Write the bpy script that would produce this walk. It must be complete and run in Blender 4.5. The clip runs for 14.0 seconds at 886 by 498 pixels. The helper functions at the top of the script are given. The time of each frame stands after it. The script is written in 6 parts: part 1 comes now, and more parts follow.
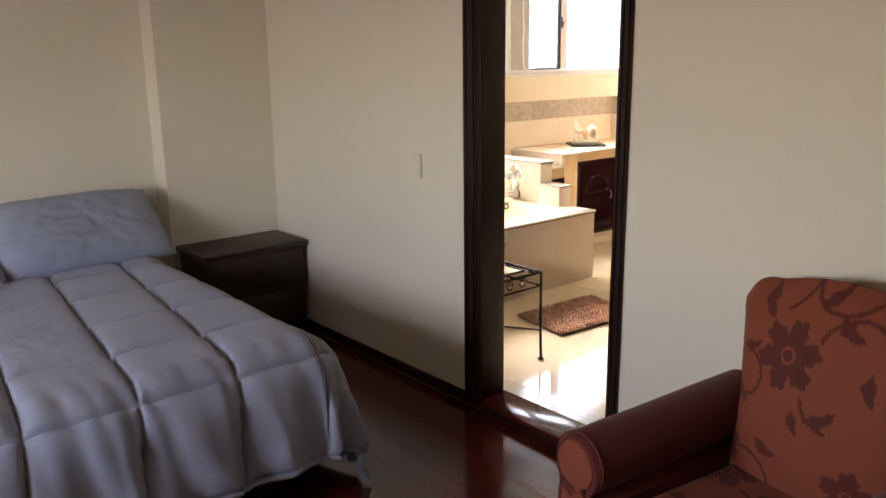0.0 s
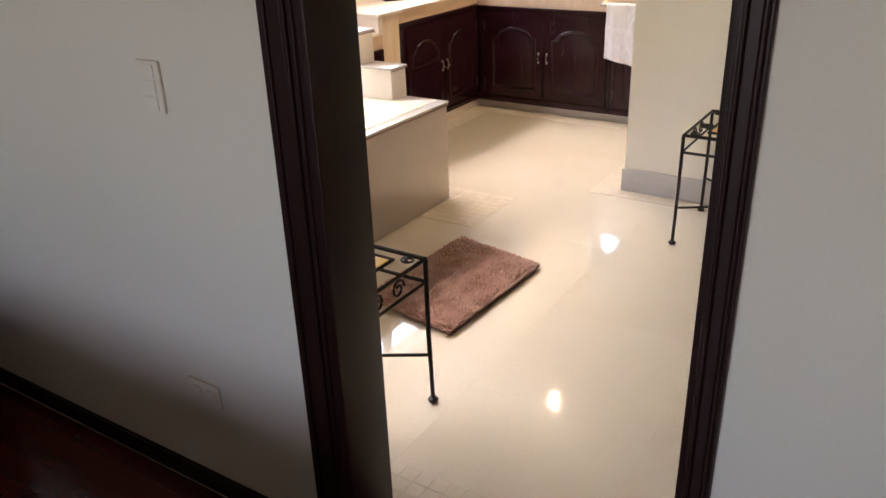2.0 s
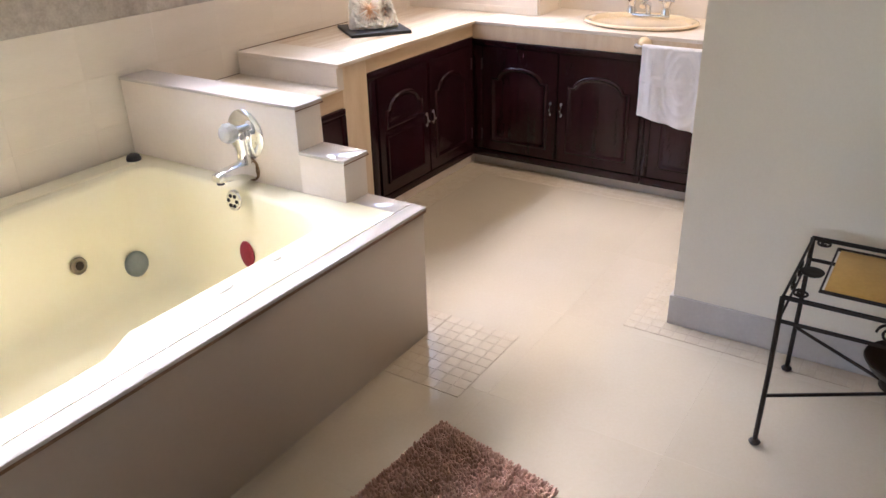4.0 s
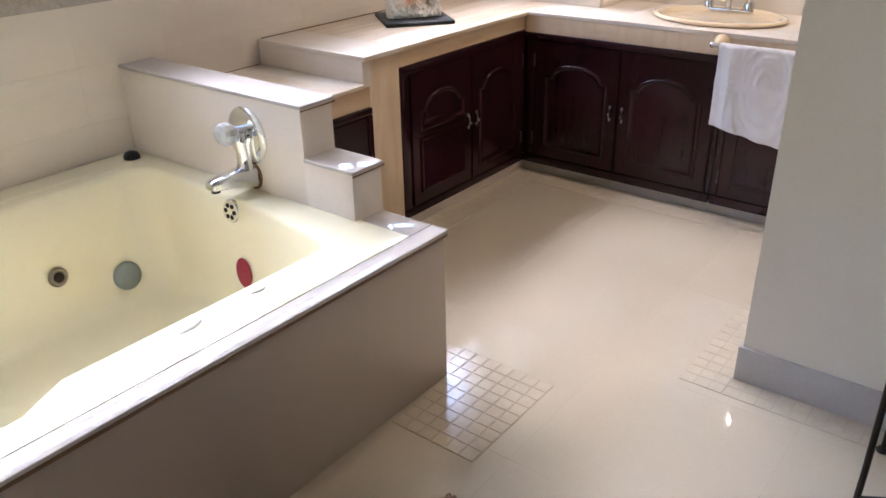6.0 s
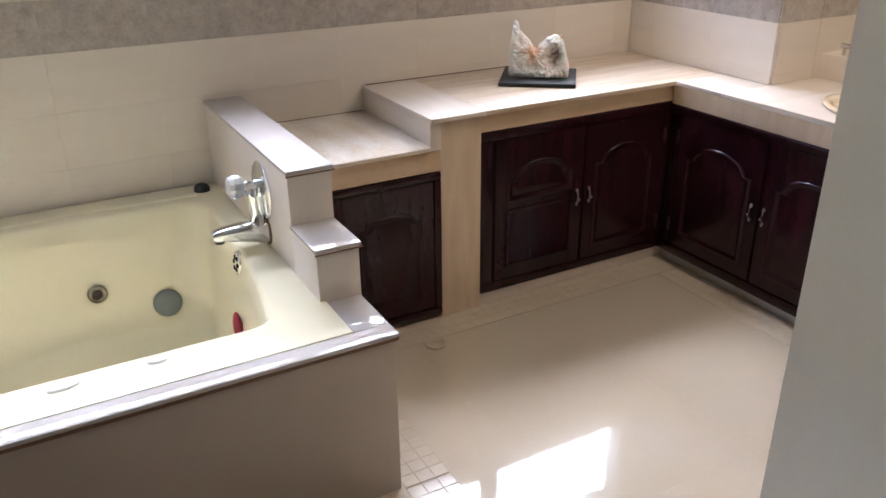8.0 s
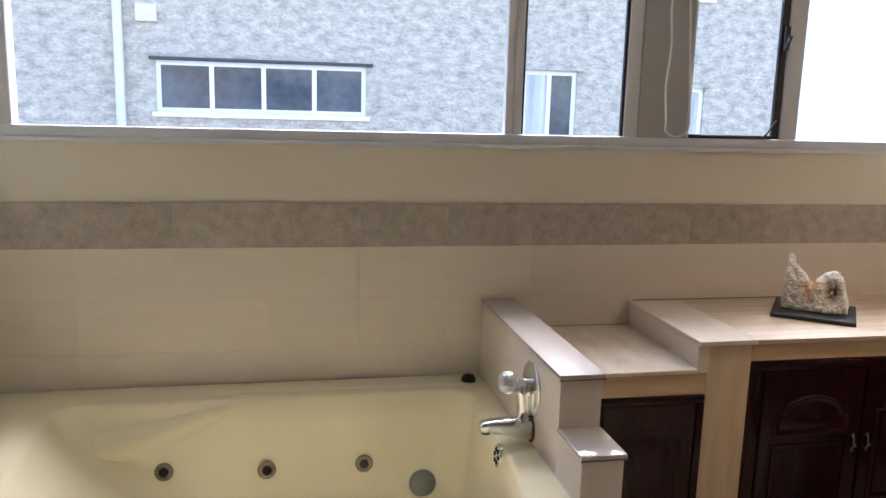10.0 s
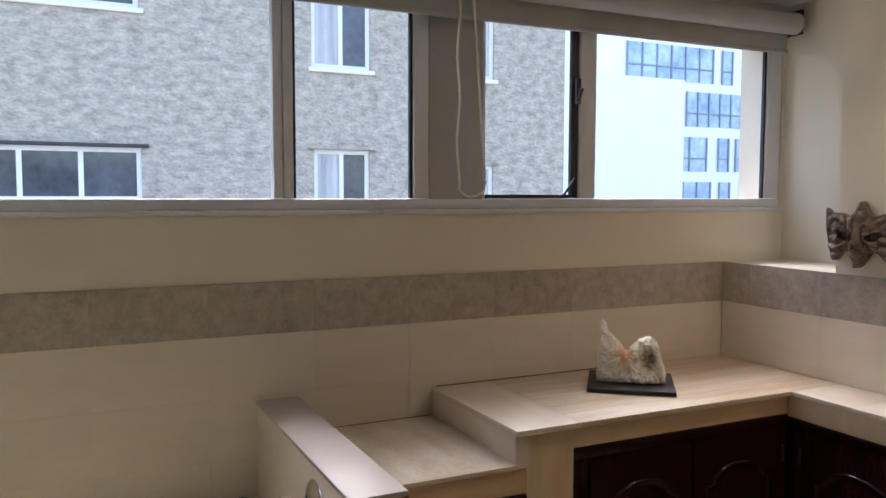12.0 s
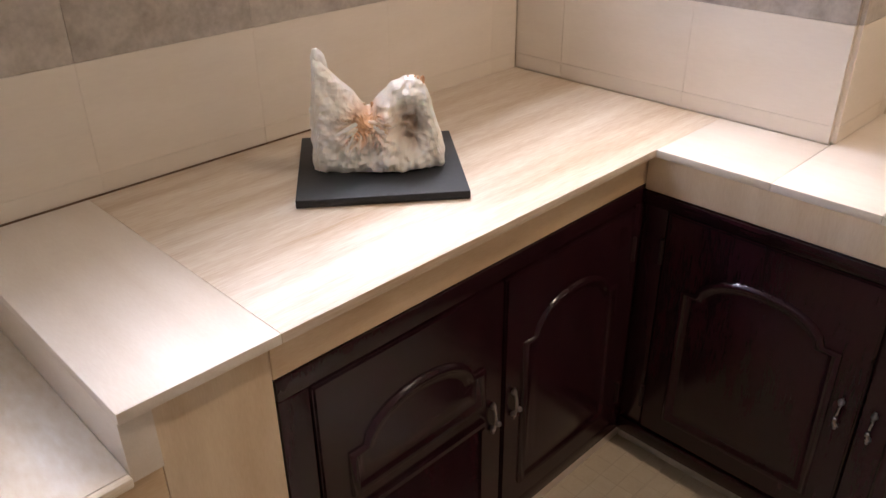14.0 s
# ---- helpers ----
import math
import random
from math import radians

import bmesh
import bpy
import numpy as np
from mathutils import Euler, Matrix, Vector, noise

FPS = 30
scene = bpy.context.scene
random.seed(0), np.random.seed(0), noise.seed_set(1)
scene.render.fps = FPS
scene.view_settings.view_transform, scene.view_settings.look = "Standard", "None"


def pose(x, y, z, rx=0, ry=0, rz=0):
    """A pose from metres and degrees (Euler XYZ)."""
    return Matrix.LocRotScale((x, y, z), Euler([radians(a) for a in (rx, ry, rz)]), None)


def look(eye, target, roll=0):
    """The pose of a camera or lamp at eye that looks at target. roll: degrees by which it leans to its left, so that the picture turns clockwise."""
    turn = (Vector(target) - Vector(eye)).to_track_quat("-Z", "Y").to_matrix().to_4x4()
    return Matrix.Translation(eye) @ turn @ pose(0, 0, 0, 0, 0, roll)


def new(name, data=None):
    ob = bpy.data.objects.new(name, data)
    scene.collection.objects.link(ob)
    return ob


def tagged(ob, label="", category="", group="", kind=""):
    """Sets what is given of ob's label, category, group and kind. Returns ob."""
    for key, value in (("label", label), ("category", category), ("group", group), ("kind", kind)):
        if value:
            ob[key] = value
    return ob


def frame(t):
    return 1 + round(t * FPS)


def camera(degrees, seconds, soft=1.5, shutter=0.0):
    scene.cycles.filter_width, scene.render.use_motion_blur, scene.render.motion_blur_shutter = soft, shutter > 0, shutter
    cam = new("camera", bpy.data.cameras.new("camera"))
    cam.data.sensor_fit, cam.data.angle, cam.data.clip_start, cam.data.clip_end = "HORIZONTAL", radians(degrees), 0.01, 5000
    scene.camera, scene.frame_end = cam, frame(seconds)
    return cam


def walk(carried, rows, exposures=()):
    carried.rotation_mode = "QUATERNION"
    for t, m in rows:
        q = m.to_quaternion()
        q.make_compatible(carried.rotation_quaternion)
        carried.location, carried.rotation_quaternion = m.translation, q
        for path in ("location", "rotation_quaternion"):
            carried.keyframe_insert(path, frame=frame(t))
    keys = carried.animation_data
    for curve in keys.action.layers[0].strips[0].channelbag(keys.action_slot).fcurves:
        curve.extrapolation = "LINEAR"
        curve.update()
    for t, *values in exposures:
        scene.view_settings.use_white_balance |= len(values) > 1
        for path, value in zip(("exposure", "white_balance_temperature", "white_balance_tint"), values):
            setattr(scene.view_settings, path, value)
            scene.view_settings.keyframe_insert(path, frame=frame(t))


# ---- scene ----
cam = camera(58.3, 14.0)
METRES, EYE, TILT, LEAN, TURN = 7.5, 1.642, 0.0, 0.0, -40.0
ROWS = [
    (0.0, 0.0, 0.0, 0.0, -0.17, -13.53, 0.72),
    (0.5, -0.013, 0.0625, -0.0077, 2.49, -14.54, 1.15),
    (1.0, -0.019, 0.1288, -0.0099, -4.64, -17.58, 1.35),
    (1.5, -0.0111, 0.2088, -0.0135, -12.38, -24.07, 1.65),
    (2.0, -0.0031, 0.2827, -0.0184, -17.47, -24.65, 1.8),
    (2.5, 0.0184, 0.3441, -0.0153, -15.74, -24.99, 1.63),
    (3.0, 0.0418, 0.3977, -0.0150, -14.87, -24.45, 2.0),
    (3.5, 0.0527, 0.4445, -0.0122, -17.86, -24.79, 1.48),
    (3.7, 0.0591, 0.4476, -0.0052, -17.98, -25.52, 1.37),
    (5.8, 0.0820, 0.4928, -0.0170, -11.26, -26.58, 1.15),
    (6.0, 0.0949, 0.5050, -0.0177, -12.10, -26.39, 1.09),
    (6.5, 0.1272, 0.5262, -0.0139, -12.87, -26.40, 1.01),
    (7.0, 0.1603, 0.5565, -0.0129, -11.38, -26.05, 0.75),
    (7.5, 0.1963, 0.5620, -0.0088, -1.82, -25.21, 0.53),
    (8.0, 0.2159, 0.5510, -0.0084, 11.11, -24.62, 0.57),
    (8.5, 0.2108, 0.5404, -0.0043, 17.24, -25.00, -0.04),
    (9.0, 0.2094, 0.5338, 0.0006, 22.77, -24.18, -0.13),
    (9.2, 0.2063, 0.5303, -0.0019, 24.70, -21.14, -0.73),
    (11.3, 0.1959, 0.5364, -0.0008, 30.46, -4.43, -1.02),
    (11.5, 0.1937, 0.5461, -0.0028, 25.68, -4.24, -0.87),
    (12.0, 0.1872, 0.5973, -0.0134, 14.32, -3.98, -0.16),
    (12.5, 0.1736, 0.6419, -0.0233, 12.25, -6.45, 0.09),
    (13.0, 0.1644, 0.6869, -0.0254, 9.52, -15.77, 0.21),
    (13.5, 0.1729, 0.7474, -0.0236, 2.49, -25.50, 0.42),
    (14.0, 0.1828, 0.8092, -0.0273, -4.73, -28.70, 0.62),
]
walk(cam, [(t, pose(0, 0, EYE, TILT, LEAN, TURN) @ pose(METRES * x, METRES * y, METRES * z, 90 + pitch, roll, yaw)) for t, x, y, z, yaw, pitch, roll in ROWS],
     exposures=[(0.0, 4.56, 7300, 18), (0.5, 4.5, 7050, 18), (1.0, 4.4, 7000, 18), (1.5, 4.38, 6700, 18), (2.0, 4.15, 6350, 18), (2.5, 4.05, 6250, 18), (3.0, 3.9, 6200, 18), (3.5, 3.85, 5850, 19), (6.0, 3.5, 5400, 17), (7.0, 3.42, 5250, 17), (7.5, 3.27, 5300, 17), (8.0, 3.28, 5350, 16), (9.0, 3.27, 5350, 17), (9.6, 3.0, 5700, 17), (11.0, 2.2, 6150, 18), (12.5, 2.22, 6150, 17), (13.0, 2.97, 5700, 16), (13.5, 3.1, 5850, 20), (14.0, 3.15, 5900, 20)])

# ---- world and light ----
world = bpy.data.worlds.new("sky")
scene.world = world
world.use_nodes = True
wn = world.node_tree
sky = wn.nodes.new("ShaderNodeTexSky")
sky.sky_type = "NISHITA"
sky.sun_disc = False
sky.sun_elevation = radians(52)
sky.sun_rotation = radians(20)
sky.dust_density = 1.5
sky.ozone_density = 0.6
sky.air_density = 1.0
wn.links.new(sky.outputs[0], wn.nodes["Background"].inputs[0])
wn.nodes["Background"].inputs[1].default_value = 0.15

sun_data = bpy.data.lights.new("sun", "SUN")
sun_data.energy, sun_data.angle, sun_data.color = 1.0, radians(50), (1.0, 0.97, 0.92)
sun = new("sun", sun_data)
sun.matrix_world = look((20 * math.sin(radians(20)), 20 * math.cos(radians(20)), 26), (0, 0, 0))

# daylight through the bedroom's window, behind the walker
bw = bpy.data.lights.new("bedroom_window_daylight", "AREA")
bw.shape, bw.size, bw.size_y, bw.energy, bw.color = "RECTANGLE", 1.15, 0.85, 1.6, (1.0, 0.87, 0.76)
bwo = new("bedroom_window_daylight", bw)
bwo.matrix_world = look((-2.17, 2.1, 1.55), (1.0, 2.0, 0.35))

# the second spot is an unseen addition, lined up with the first
SPOTS = [(6.31, 3.87), (6.31, 2.5)]
for sx, sy in SPOTS:
    sp = bpy.data.lights.new("downlight_bulb", "SPOT")
    sp.energy, sp.spot_size, sp.spot_blend, sp.shadow_soft_size, sp.color = 2.8, radians(125), 0.6, 0.02, (1.0, 0.80, 0.56)
    spo = new("downlight_bulb", sp)
    spo.matrix_world = pose(sx, sy, 2.36)


# ---- materials ----
def srgb(r, g, b):
    def lin(c):
        c /= 255.0
        return c / 12.92 if c <= 0.04045 else ((c + 0.055) / 1.055) ** 2.4
    return (lin(r), lin(g), lin(b), 1.0)


def material(name, a, b, scale=6.0, fine=60.0, rough=0.5, metal=0.0, bump=0.1, bump_scale=None, stretch=(1, 1, 1),
             coat=0.0, rough_var=0.08, per_object=0.0, spec=0.5, detail=6.0, sss=0.0, sheen=0.0):
    """Two colours mixed by noise at two scales, with a fine relief."""
    m = bpy.data.materials.new(name)
    m.use_nodes = True
    nt = m.node_tree
    n, l = nt.nodes, nt.links
    bsdf = n["Principled BSDF"]
    co = n.new("ShaderNodeTexCoord")
    mp = n.new("ShaderNodeMapping")
    mp.inputs["Scale"].default_value = stretch
    l.new(co.outputs["Object"], mp.inputs[0])
    vec = mp.outputs[0]
    if per_object:
        info = n.new("ShaderNodeObjectInfo")
        add = n.new("ShaderNodeVectorMath")
        add.operation = "MULTIPLY_ADD"
        l.new(info.outputs["Random"], add.inputs[0])
        add.inputs[1].default_value = (37.0, 53.0, 71.0)
        l.new(mp.outputs[0], add.inputs[2])
        vec = add.outputs[0]
    n1 = n.new("ShaderNodeTexNoise")
    n1.inputs["Scale"].default_value, n1.inputs["Detail"].default_value = scale, detail
    n2 = n.new("ShaderNodeTexNoise")
    n2.inputs["Scale"].default_value, n2.inputs["Detail"].default_value = fine, 3.0
    l.new(vec, n1.inputs["Vector"])
    l.new(vec, n2.inputs["Vector"])
    mixf = n.new("ShaderNodeMix")
    mixf.data_type = "FLOAT"
    mixf.inputs[0].default_value = 0.35
    l.new(n1.outputs["Fac"], mixf.inputs[2])
    l.new(n2.outputs["Fac"], mixf.inputs[3])
    ramp = n.new("ShaderNodeValToRGB")
    ramp.color_ramp.elements[0].position, ramp.color_ramp.elements[1].position = 0.32, 0.68
    ramp.color_ramp.elements[0].color, ramp.color_ramp.elements[1].color = a, b
    l.new(mixf.outputs[0], ramp.inputs[0])
    col = ramp.outputs[0]
    if per_object:
        hsv = n.new("ShaderNodeHueSaturation")
        mr = n.new("ShaderNodeMapRange")
        mr.inputs["To Min"].default_value, mr.inputs["To Max"].default_value = 1 - per_object, 1 + per_object
        l.new(info.outputs["Random"], mr.inputs[0])
        l.new(mr.outputs[0], hsv.inputs["Value"])
        l.new(col, hsv.inputs["Color"])
        col = hsv.outputs[0]
    l.new(col, bsdf.inputs["Base Color"])
    rr = n.new("ShaderNodeMapRange")
    rr.inputs["To Min"].default_value, rr.inputs["To Max"].default_value = max(0.02, rough - rough_var), min(1, rough + rough_var)
    l.new(n1.outputs["Fac"], rr.inputs[0])
    l.new(rr.outputs[0], bsdf.inputs["Roughness"])
    bsdf.inputs["Metallic"].default_value = metal
    bsdf.inputs["Specular IOR Level"].default_value = spec
    bsdf.inputs["Coat Weight"].default_value = coat
    bsdf.inputs["Coat Roughness"].default_value = 0.08
    bsdf.inputs["Sheen Weight"].default_value = sheen
    if sss:
        bsdf.inputs["Subsurface Weight"].default_value = sss
        bsdf.inputs["Subsurface Radius"].default_value = (0.02, 0.012, 0.008)
    if bump:
        bp = n.new("ShaderNodeBump")
        bp.inputs["Strength"].default_value = bump
        bp.inputs["Distance"].default_value = 0.004
        src = n2
        if bump_scale:
            src = n.new("ShaderNodeTexNoise")
            src.inputs["Scale"].default_value, src.inputs["Detail"].default_value = bump_scale, 4.0
            l.new(vec, src.inputs["Vector"])
        l.new(src.outputs["Fac"], bp.inputs["Height"])
        l.new(bp.outputs[0], bsdf.inputs["Normal"])
    return m


M_WALL = material("cream_wall_paint", srgb(226, 219, 204), srgb(232, 226, 212), 1.2, 140, 0.6, bump=0.12, bump_scale=90)
M_BATHWALL = material("pale_wall_paint", srgb(232, 222, 202), srgb(239, 230, 211), 1.2, 140, 0.5, bump=0.1, bump_scale=90)
M_CEIL = material("ceiling_paint", srgb(232, 230, 224), srgb(238, 236, 230), 1.5, 120, 0.7, bump=0.08)
M_PLASTER = material("plaster_core", srgb(205, 200, 190), srgb(215, 210, 200), 3, 80, 0.8)
M_TILE = material("cream_wall_tile", srgb(229, 217, 200), srgb(236, 225, 209), 3, 40, 0.40, bump=0.03, rough_var=0.03, per_object=0.02, stretch=(1, 1, 5))
M_BAND = material("mottled_border_tile", srgb(164, 152, 138), srgb(202, 192, 179), 22, 90, 0.35, bump=0.05, per_object=0.05)
M_GROUT = material("grout", srgb(176, 160, 136), srgb(187, 172, 148), 20, 120, 0.6)
M_TRAV = material("travertine", srgb(198, 168, 132), srgb(240, 228, 210), 2.6, 40, 0.42, bump=0.05, rough_var=0.04, stretch=(0.7, 9, 9))
M_TRAVM = material("travertine_mottled", srgb(216, 196, 168), srgb(241, 232, 220), 6.0, 45, 0.42, bump=0.05, rough_var=0.04, stretch=(2.4, 0.9, 1.0))
# lintel and pillar stone, with the orange of warm bounced light in its colour
M_TRAVL = material("travertine_bounce_tint", srgb(208, 176, 136), srgb(228, 203, 168), 3.0, 50, 0.4, bump=0.04, stretch=(1.2, 9, 9))
M_TRAVV = material("travertine_bounce_tint_upright", srgb(213, 186, 150), srgb(231, 210, 180), 3.0, 50, 0.4, bump=0.04, stretch=(9, 9, 1.2))
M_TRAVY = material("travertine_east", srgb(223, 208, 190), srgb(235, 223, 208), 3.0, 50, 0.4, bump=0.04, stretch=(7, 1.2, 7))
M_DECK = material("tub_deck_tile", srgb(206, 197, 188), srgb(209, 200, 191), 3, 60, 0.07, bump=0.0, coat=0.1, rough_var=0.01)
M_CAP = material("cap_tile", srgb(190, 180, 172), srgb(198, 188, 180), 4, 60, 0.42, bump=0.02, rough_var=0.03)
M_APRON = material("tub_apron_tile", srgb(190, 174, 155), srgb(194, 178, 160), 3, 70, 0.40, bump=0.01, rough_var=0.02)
M_STEP = material("step_wall_tile", srgb(229, 216, 201), srgb(236, 224, 210), 5, 70, 0.42, bump=0.02, rough_var=0.03)
M_FLOOR = material("polished_cream_porcelain", srgb(200, 185, 160), srgb(206, 192, 169), 2.0, 90, 0.03, bump=0.0, rough_var=0.01, per_object=0.012, spec=1.0, coat=0.5)
M_MOSAIC = material("mosaic_tile", srgb(196, 180, 155), srgb(205, 191, 168), 30, 150, 0.12, bump=0.02, rough_var=0.02, per_object=0.025, spec=0.8)
M_KICK = material("grey_skirting_tile", srgb(180, 172, 162), srgb(192, 184, 174), 5, 80, 0.4, bump=0.03)
M_TUB = material("ivory_acrylic", srgb(246, 236, 200), srgb(249, 240, 208), 2, 60, 0.12, bump=0.0, coat=0.2, rough_var=0.03)
M_CAB = material("dark_mahogany_lacquer", srgb(36, 15, 21), srgb(46, 19, 25), 2.5, 40, 0.2, bump=0.03, rough_var=0.03, stretch=(8, 8, 1), spec=0.38)
M_CASING = material("dark_stained_casing", srgb(30, 15, 13), srgb(44, 22, 18), 2.5, 50, 0.42, bump=0.05, stretch=(10, 10, 1), spec=0.3)
M_WOODFLOOR = material("dark_cherry_floorboard", srgb(66, 21, 15), srgb(84, 29, 20), 2.2, 45, 0.15, bump=0.0, rough_var=0.01, stretch=(8, 1, 8), per_object=0.05, coat=0.05, spec=0.5)
M_NIGHT = material("dark_walnut", srgb(32, 20, 17), srgb(48, 31, 25), 2.5, 45, 0.45, bump=0.05, stretch=(1, 8, 8))
M_CHROME = material("chrome", (0.75, 0.76, 0.78, 1), (0.82, 0.83, 0.84, 1), 5, 60, 0.07, metal=1.0, bump=0, rough_var=0.03)
M_HANDLE = material("dull_nickel", (0.30, 0.28, 0.28, 1), (0.42, 0.40, 0.40, 1), 5, 60, 0.3, metal=1.0, bump=0)
M_ALU = material("painted_aluminium", srgb(222, 224, 228), srgb(232, 234, 238), 4, 80, 0.3, bump=0.02)
M_POSTGREY = material("grey_post_paint", srgb(176, 174, 172), srgb(188, 186, 184), 4, 80, 0.6, bump=0.05)
M_DARKMETAL = material("dark_sash_metal", srgb(52, 52, 56), srgb(66, 66, 70), 6, 80, 0.4, metal=0.3)
M_IRON = material("wrought_iron", srgb(36, 29, 24), srgb(54, 43, 34), 12, 120, 0.5, metal=0.5, bump=0.15)
M_YELLOW = material("ochre_tile", srgb(208, 160, 72), srgb(226, 182, 96), 9, 80, 0.35, bump=0.04)
M_BLUE = material("grey_blue_comforter", srgb(140, 150, 174), srgb(156, 166, 190), 5, 240, 0.75, bump=0.6, bump_scale=20, sheen=0.15)
M_PILLOW = material("grey_blue_pillowcase", srgb(138, 148, 172), srgb(154, 164, 188), 5, 260, 0.75, bump=0.5, bump_scale=24, sheen=0.15)
M_BEDBASE = material("dark_bed_base", srgb(26, 22, 22), srgb(38, 32, 31), 8, 120, 0.8)
M_RUG = material("brown_shag", srgb(160, 118, 98), srgb(212, 172, 150), 14, 120, 0.95, bump=0.3, per_object=0.1)
M_TOWEL = material("white_terry", srgb(232, 228, 228), srgb(244, 241, 241), 12, 300, 0.95, bump=0.5, bump_scale=350, sheen=0.3)
M_SLATE = material("black_slate", srgb(30, 32, 34), srgb(44, 46, 48), 10, 90, 0.55, bump=0.08)
M_WHITE = material("white_plastic", srgb(232, 230, 222), srgb(238, 236, 230), 8, 90, 0.35)
M_BASIN = material("beige_basin_ceramic", srgb(238, 214, 176), srgb(242, 222, 188), 3, 60, 0.1, bump=0, coat=0.4, rough_var=0.03)


# ---- building helpers ----
def box(bm, x0, x1, y0, y1, z0, z1):
    vs = [bm.verts.new(p) for p in ((x0, y0, z0), (x1, y0, z0), (x1, y1, z0), (x0, y1, z0), (x0, y0, z1), (x1, y0, z1), (x1, y1, z1), (x0, y1, z1))]
    fs = [bm.faces.new([vs[i] for i in q]) for q in ((3, 2, 1, 0), (4, 5, 6, 7), (0, 1, 5, 4), (1, 2, 6, 5), (2, 3, 7, 6), (3, 0, 4, 7))]
    return vs, fs


def bbox(x0, x1, y0, y1, z0, z1, bevel=0.0, seg=2):
    bm = bmesh.new()
    box(bm, x0, x1, y0, y1, z0, z1)
    if bevel:
        bmesh.ops.bevel(bm, geom=bm.edges[:], offset=bevel, segments=seg, affect="EDGES", profile=0.5)
    return bm


def finish(name, bm, mat, smooth=True, angle=40):
    bmesh.ops.recalc_face_normals(bm, faces=bm.faces[:])
    me = bpy.data.meshes.new(name)
    bm.to_mesh(me)
    bm.free()
    for m in (mat if isinstance(mat, (list, tuple)) else [mat]):
        me.materials.append(m)
    if smooth:
        me.polygons.foreach_set("use_smooth", [True] * len(me.polygons))
        me.set_sharp_from_angle(angle=radians(angle))
    return me


def solid(name, bm, mat, label="", category="", kind="", group="", smooth=True):
    return tagged(new(name, finish(name, bm, mat, smooth)), label, category, group, kind)


def thing(name, label, category, at=(0, 0, 0), group="", rz=0.0):
    e = new(name)
    e.matrix_basis = pose(*at, 0, 0, rz)
    e.empty_display_size = 0.05
    return tagged(e, label, category, group)


def part(name, bm, mat, parent, label="", smooth=True, angle=40):
    o = new(name, finish(name, bm, mat, smooth, angle))
    o.parent = parent
    if label:
        o["label"] = label
    return o


def tube(bm, pts, r, n=8, closed=False):
    """A round bar along the points."""
    pts = [Vector(p) for p in pts]
    rings = []
    up = Vector((0, 0, 1))
    k = len(pts)
    for i, p in enumerate(pts):
        a = pts[(i - 1) % k] if (closed or i > 0) else p
        b = pts[(i + 1) % k] if (closed or i < k - 1) else p
        d = (b - a).normalized()
        ref = up if abs(d.z) < 0.95 else Vector((1, 0, 0))
        u = d.cross(ref).normalized()
        w = u.cross(d)
        rings.append([bm.verts.new(p + u * r * math.cos(2 * math.pi * j / n) + w * r * math.sin(2 * math.pi * j / n)) for j in range(n)])
    for i in range(k if closed else k - 1):
        A, B = rings[i], rings[(i + 1) % k]
        for j in range(n):
            bm.faces.new((A[j], A[(j + 1) % n], B[(j + 1) % n], B[j]))
    if not closed:
        bm.faces.new(rings[0])
        bm.faces.new(rings[-1][::-1])
    return bm


def lathe(bm, profile, n=24, at=(0, 0, 0), sx=1.0, sy=1.0):
    """Turns (radius, height) pairs round the upright axis."""
    rings = []
    for r, z in profile:
        rings.append([bm.verts.new((at[0] + sx * r * math.cos(2 * math.pi * j / n), at[1] + sy * r * math.sin(2 * math.pi * j / n), at[2] + z)) for j in range(n)])
    for A, B in zip(rings, rings[1:]):
        for j in range(n):
            bm.faces.new((A[j], A[(j + 1) % n], B[(j + 1) % n], B[j]))
    bm.faces.new(rings[0][::-1])
    bm.faces.new(rings[-1])
    return bm


# ---- structure: walls, floors, ceilings ----
BZ = -0.05                     # bedroom floor, a little below the bathroom
XD0, XD1 = 2.48, 2.62          # door wall, bedroom face and bathroom face
DY0, DY1, DH = 1.908, 2.665, 2.04  # door opening
YN, YW, XE, CEIL = 5.185, 5.15, 6.615, 2.40   # YW: plane from which the window is set out
SILL, HEAD = 1.485, 2.27
WX0, WX1 = 2.72, 6.965


def wall(name, x0, x1, y0, y1, z0, z1, mat, label):
    return solid(name, bbox(x0, x1, y0, y1, z0, z1), mat, label, "wall", "structure", smooth=False)


wall("wall_door_side_1", XD0, XD1, DY1 + 0.03, 5.40, -0.1, 2.5, M_WALL, "cream painted wall between bedroom and bathroom")
wall("wall_door_side_2", XD0, XD1, -2.4, DY0 - 0.03, -0.1, 2.5, M_WALL, "cream painted wall between bedroom and bathroom")
wall("wall_over_door", XD0, XD1, DY0 - 0.03, DY1 + 0.03, DH + 0.03, 2.5, M_WALL, "cream painted wall above the doorway")
wall("wall_bedroom_north_1", 1.76, XD0, 4.65, 4.98, -0.1, 2.5, M_WALL, "cream painted projecting bedroom wall")
wall("wall_bedroom_north_2", -2.4, 1.76, 4.82, 4.98, -0.1, 2.5, M_WALL, "cream painted recessed bedroom wall")
wall("wall_bedroom_south", -2.4, XD0, -2.4, -2.2, -0.1, 2.5, M_WALL, "cream painted bedroom wall")
wall("wall_bedroom_west_1", -2.4, -2.2, -2.2, 1.4, -0.1, 2.5, M_WALL, "cream painted bedroom wall beside a window")
wall("wall_bedroom_west_2", -2.4, -2.2, 2.8, 4.82, -0.1, 2.5, M_WALL, "cream painted bedroom wall beside a window")
